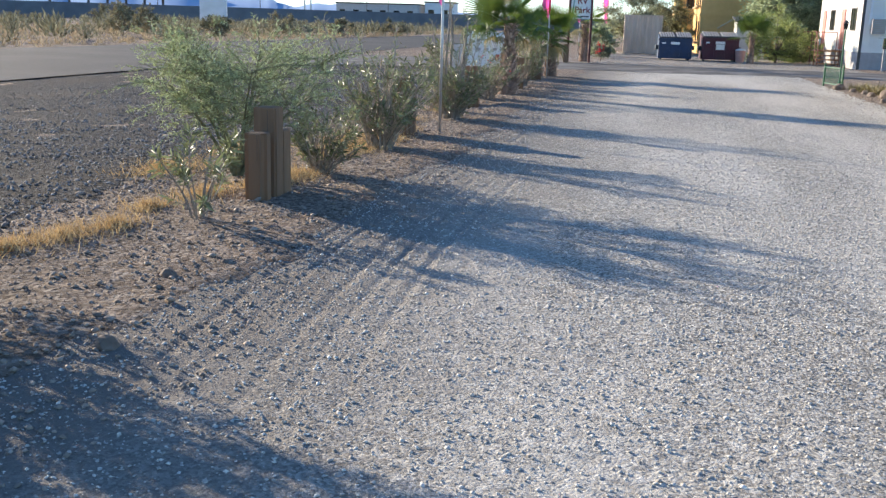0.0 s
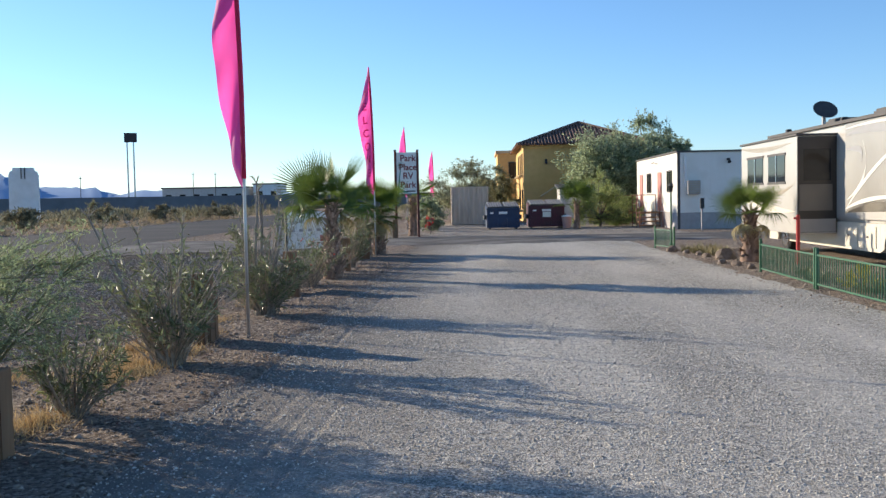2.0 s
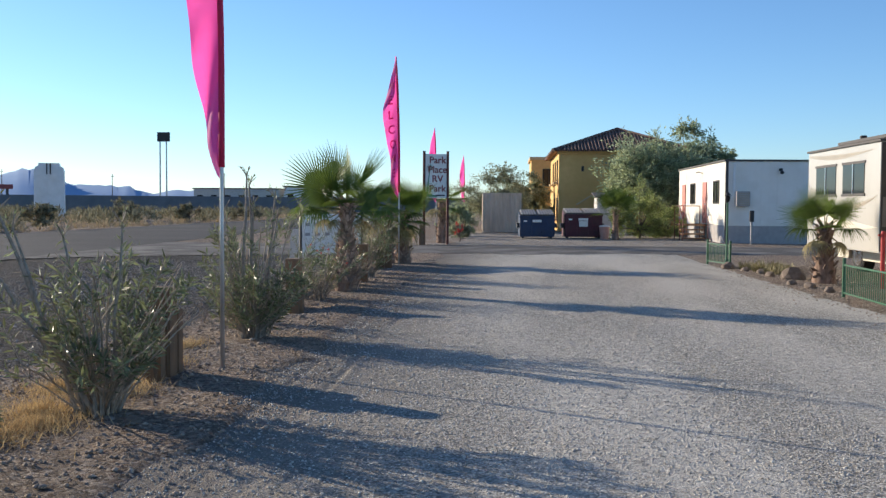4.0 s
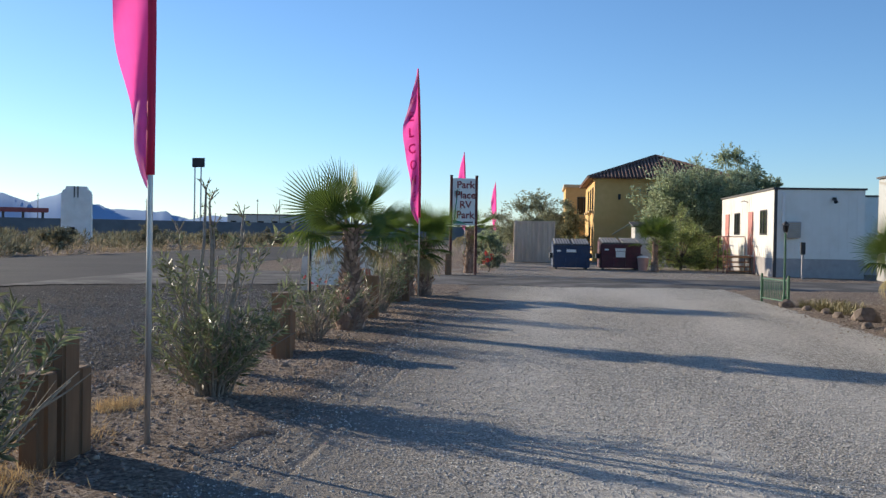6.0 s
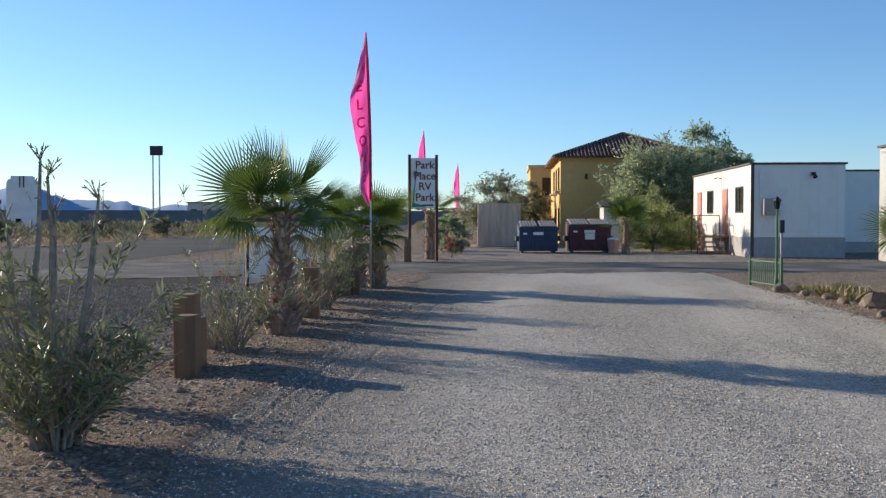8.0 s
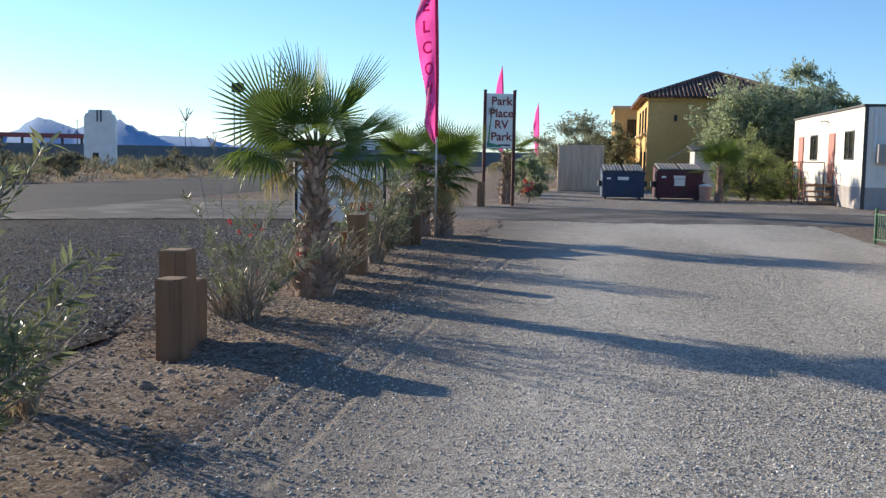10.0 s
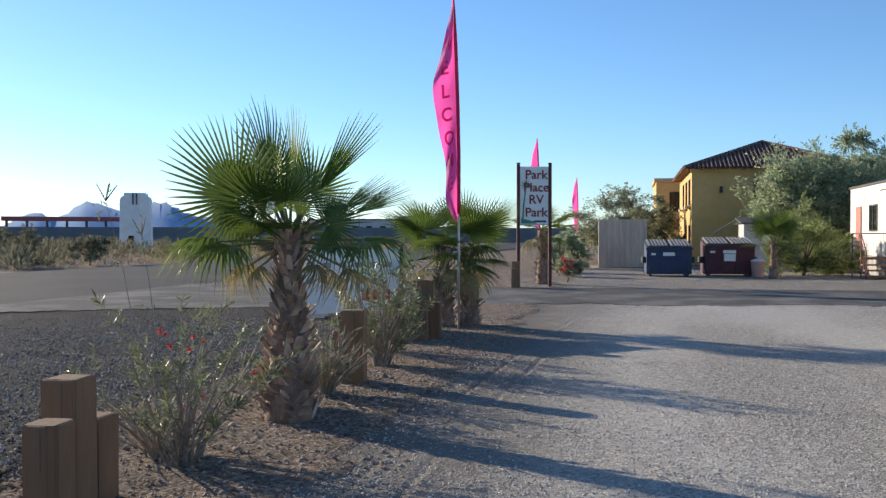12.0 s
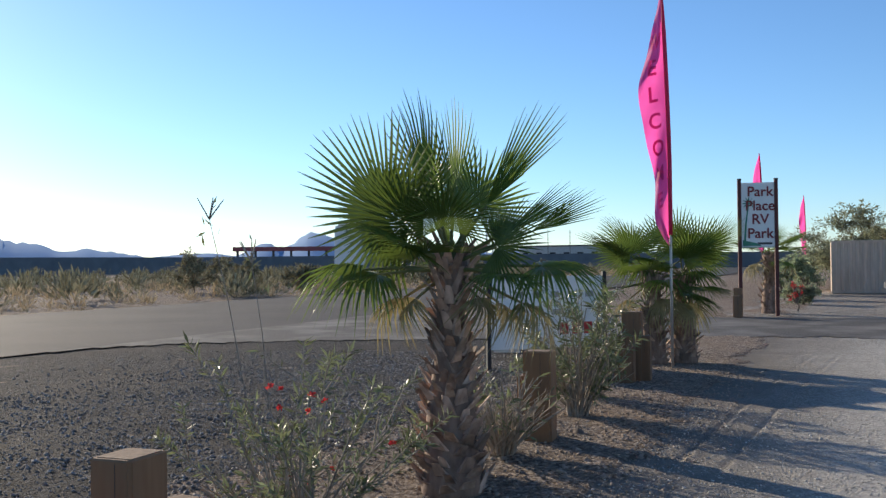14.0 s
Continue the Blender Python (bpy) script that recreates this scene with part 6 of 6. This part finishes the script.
def far_building(x, y, w, d, h, material, label):
    t = thing("far_building", label, "building", (x, y, 0), "far buildings")
    boxpart("wall", (0, w, 0, d, -0.2, h), material, t)
    boxpart("roof", (-0.4, w + 0.4, -0.4, d + 0.4, h, h + 0.5), TRIM, t)
    for k in range(max(2, int(w / 6))):
        boxpart("window", (1.5 + k * 6, 4.0 + k * 6, -0.06, -0.0, h * 0.35, h * 0.7), GLASS, t)


far_building(-132, 415, 36, 20, 8.4, CONC, "long pale far building above the wall")
far_building(-94, 420, 12, 12, 9.6, WHITEP, "small white far building above the wall")
for i, (x, y, h) in enumerate(((-98, 345, 13), (-92, 352, 13), (-120, 300, 11), (-150, 290, 12))):
    pl_ = thing("utility_pole", "thin grey utility pole far off", "pole", (x, y, 0), "far poles")
    tubepart("pole", [(0, 0, 0), (0, 0, h)], [0.16, 0.10], BARK, pl_, n=6)
    boxpart("crossarm", (-0.5, 0.5, -0.06, 0.06, h - 0.8, h - 0.65), BARK, pl_)


PEAKS = ((-30.2, 0.029, 2.4), (-26.8, 0.031, 3.0), (-33.2, 0.020, 1.6), (-37, 0.012, 4), (-23, 0.019, 3.4), (-18, 0.014, 4), (-13, 0.011, 5),
         (-47, 0.026, 3.4), (-43, 0.016, 4), (-54, 0.022, 6), (-66, 0.02, 8), (-6, 0.006, 5))


def ridge_height(az, dist):
    h = max(k * math.exp(-abs((az - a) / w) ** 1.9) for a, k, w in PEAKS) * dist
    return h * (1 + 0.18 * noise.noise(Vector((az * 0.9, 1.3, 0))) + 0.12 * noise.noise(Vector((az * 2.9, 4.0, 0))) + 0.05 * noise.noise(Vector((az * 8.0, 7.0, 0)))) + 6


def hills(name, dist, a0, a1, scale, label):
    s = Soup()
    n = 260
    rows = []
    for i in range(n + 1):
        az = a0 + (a1 - a0) * i / n
        a = radians(az)
        hh = ridge_height(az if scale == 1 else az * 1.13 + 4, dist) * scale
        for r, z in ((dist - 700, -10), (dist - 300, hh * 0.45), (dist, hh), (dist + 300, -10)):
            rows.append((math.sin(a) * r, math.cos(a) * r, z))
    s.add(rows, [(i * 4 + k, (i + 1) * 4 + k, (i + 1) * 4 + k + 1, i * 4 + k + 1) for i in range(n) for k in range(3)])
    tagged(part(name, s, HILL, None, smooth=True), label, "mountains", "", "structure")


# both ridges carry their air haze as surface colour
hills("backdrop_hills", 3600, -80, 4, 1, "desert mountains on the horizon, blue-grey haze put into their colour")
hills("backdrop_hills_far", 4200, -80, 6, 0.62, "far ridge on the horizon, pale blue-grey haze put into its colour")


def scrub_field(name, count, rx, ry, size, material, seed, label, leaves=55):
    rnd = random.Random(seed)
    s = Soup()
    for i in range(count):
        x, y = rnd.uniform(*rx), rnd.uniform(*ry)
        r = rnd.uniform(*size)
        z0 = ground_z(x, y)
        for k in range(leaves):
            a, e = rnd.uniform(0, 6.283), rnd.uniform(0.1, 1.5)
            d = Vector((math.cos(a) * math.cos(e), math.sin(a) * math.cos(e), math.sin(e)))
            q = Vector((x, y, z0)) + d * r * rnd.uniform(0.1, 0.75)
            s.leaf(q, d + Vector((rnd.uniform(-.6, .6), rnd.uniform(-.6, .6), 0.3)), r * rnd.uniform(0.25, 0.5), r * rnd.uniform(0.06, 0.13), rnd)
    o = part(name, s, material, None)
    tagged(o, label, "desert plants", "", "stuff")


scrub_field("desert_scrub", 620, (-86, -25), (28, 190), (0.5, 1.7), SCRUB, 61, "olive and brown desert scrub beyond the road")
scrub_field("desert_dry_grass", 900, (-60, -24.5), (25, 150), (0.3, 0.8), DESERTSTRAW, 62, "dry yellow desert grass beyond the road", 34)
def straw_patch(name, patches, blades, seed, label):
    """Thin dry blades, thick in the middle of each patch."""
    rnd = random.Random(seed)
    s = Soup()
    for x, y, r in patches:
        for k in range(int(blades * r * r * 4)):
            a, q = rnd.uniform(0, 6.283), abs(rnd.gauss(0, 0.5)) * r
            px, py = x + math.cos(a) * q, y + math.sin(a) * q * 1.6
            d = Vector((rnd.uniform(-1, 1), rnd.uniform(-1, 1), rnd.uniform(0.3, 1.6)))
            s.leaf(Vector((px, py, ground_z(px, py) - 0.01)), d, rnd.uniform(0.05, 0.14), rnd.uniform(0.004, 0.008), rnd)
    tagged(part(name, s, STRAW, None), label, "dry grass", "", "stuff")


straw_patch("strip_dry_grass", ((-1.45, 4.85, 0.30), (-1.3, 5.3, 0.32), (-1.15, 5.75, 0.28), (-1.3, 6.6, 0.26), (-1.15, 7.3, 0.32), (-0.75, 8.7, 0.35), (-0.8, 10.9, 0.4), (-0.75, 12.2, 0.4), (-0.85, 8.0, 0.3), (-0.95, 10.4, 0.4), (-1.0, 11.3, 0.4), (-2.2, 8.6, 0.5),
                                (-1.3, 12.3, 0.4), (-2.0, 10.3, 0.5), (-0.9, 13.6, 0.35), (-1.1, 14.9, 0.3), (-0.95, 17.0, 0.3)), 1900, 63,
            "dry straw grass tufts in the planting strip")
scrub_field("strip_dry_weeds", 40, (-2.4, -0.7), (14, 31), (0.06, 0.2), DEADSTEM, 64, "dry brown weeds in the planting strip", 40)
scrub_field("road_edge_weeds", 160, (-26.0, -23.9), (15, 110), (0.2, 0.6), DESERTSTRAW, 65, "dry weeds along the road's far edge", 34)
for i, (x, y, h, r) in enumerate(((-33, 62, 2.6, 2.0), (-38, 74, 2.4, 1.8), (-27, 64, 1.8, 1.2), (-30, 85, 2.2, 1.5), (-50, 90, 2.6, 2.2), (-42, 115, 2.4, 2.0), (-26, 90, 1.8, 1.3), (-24.8, 104, 2.0, 1.6))):
    crown_tree("desert_bush", x, y, h, r, r, 0.5, 2600, SCRUB, 70 + i, "open olive desert bush beyond the road", (0.12, 0.28), 14, "bush", 0.2)
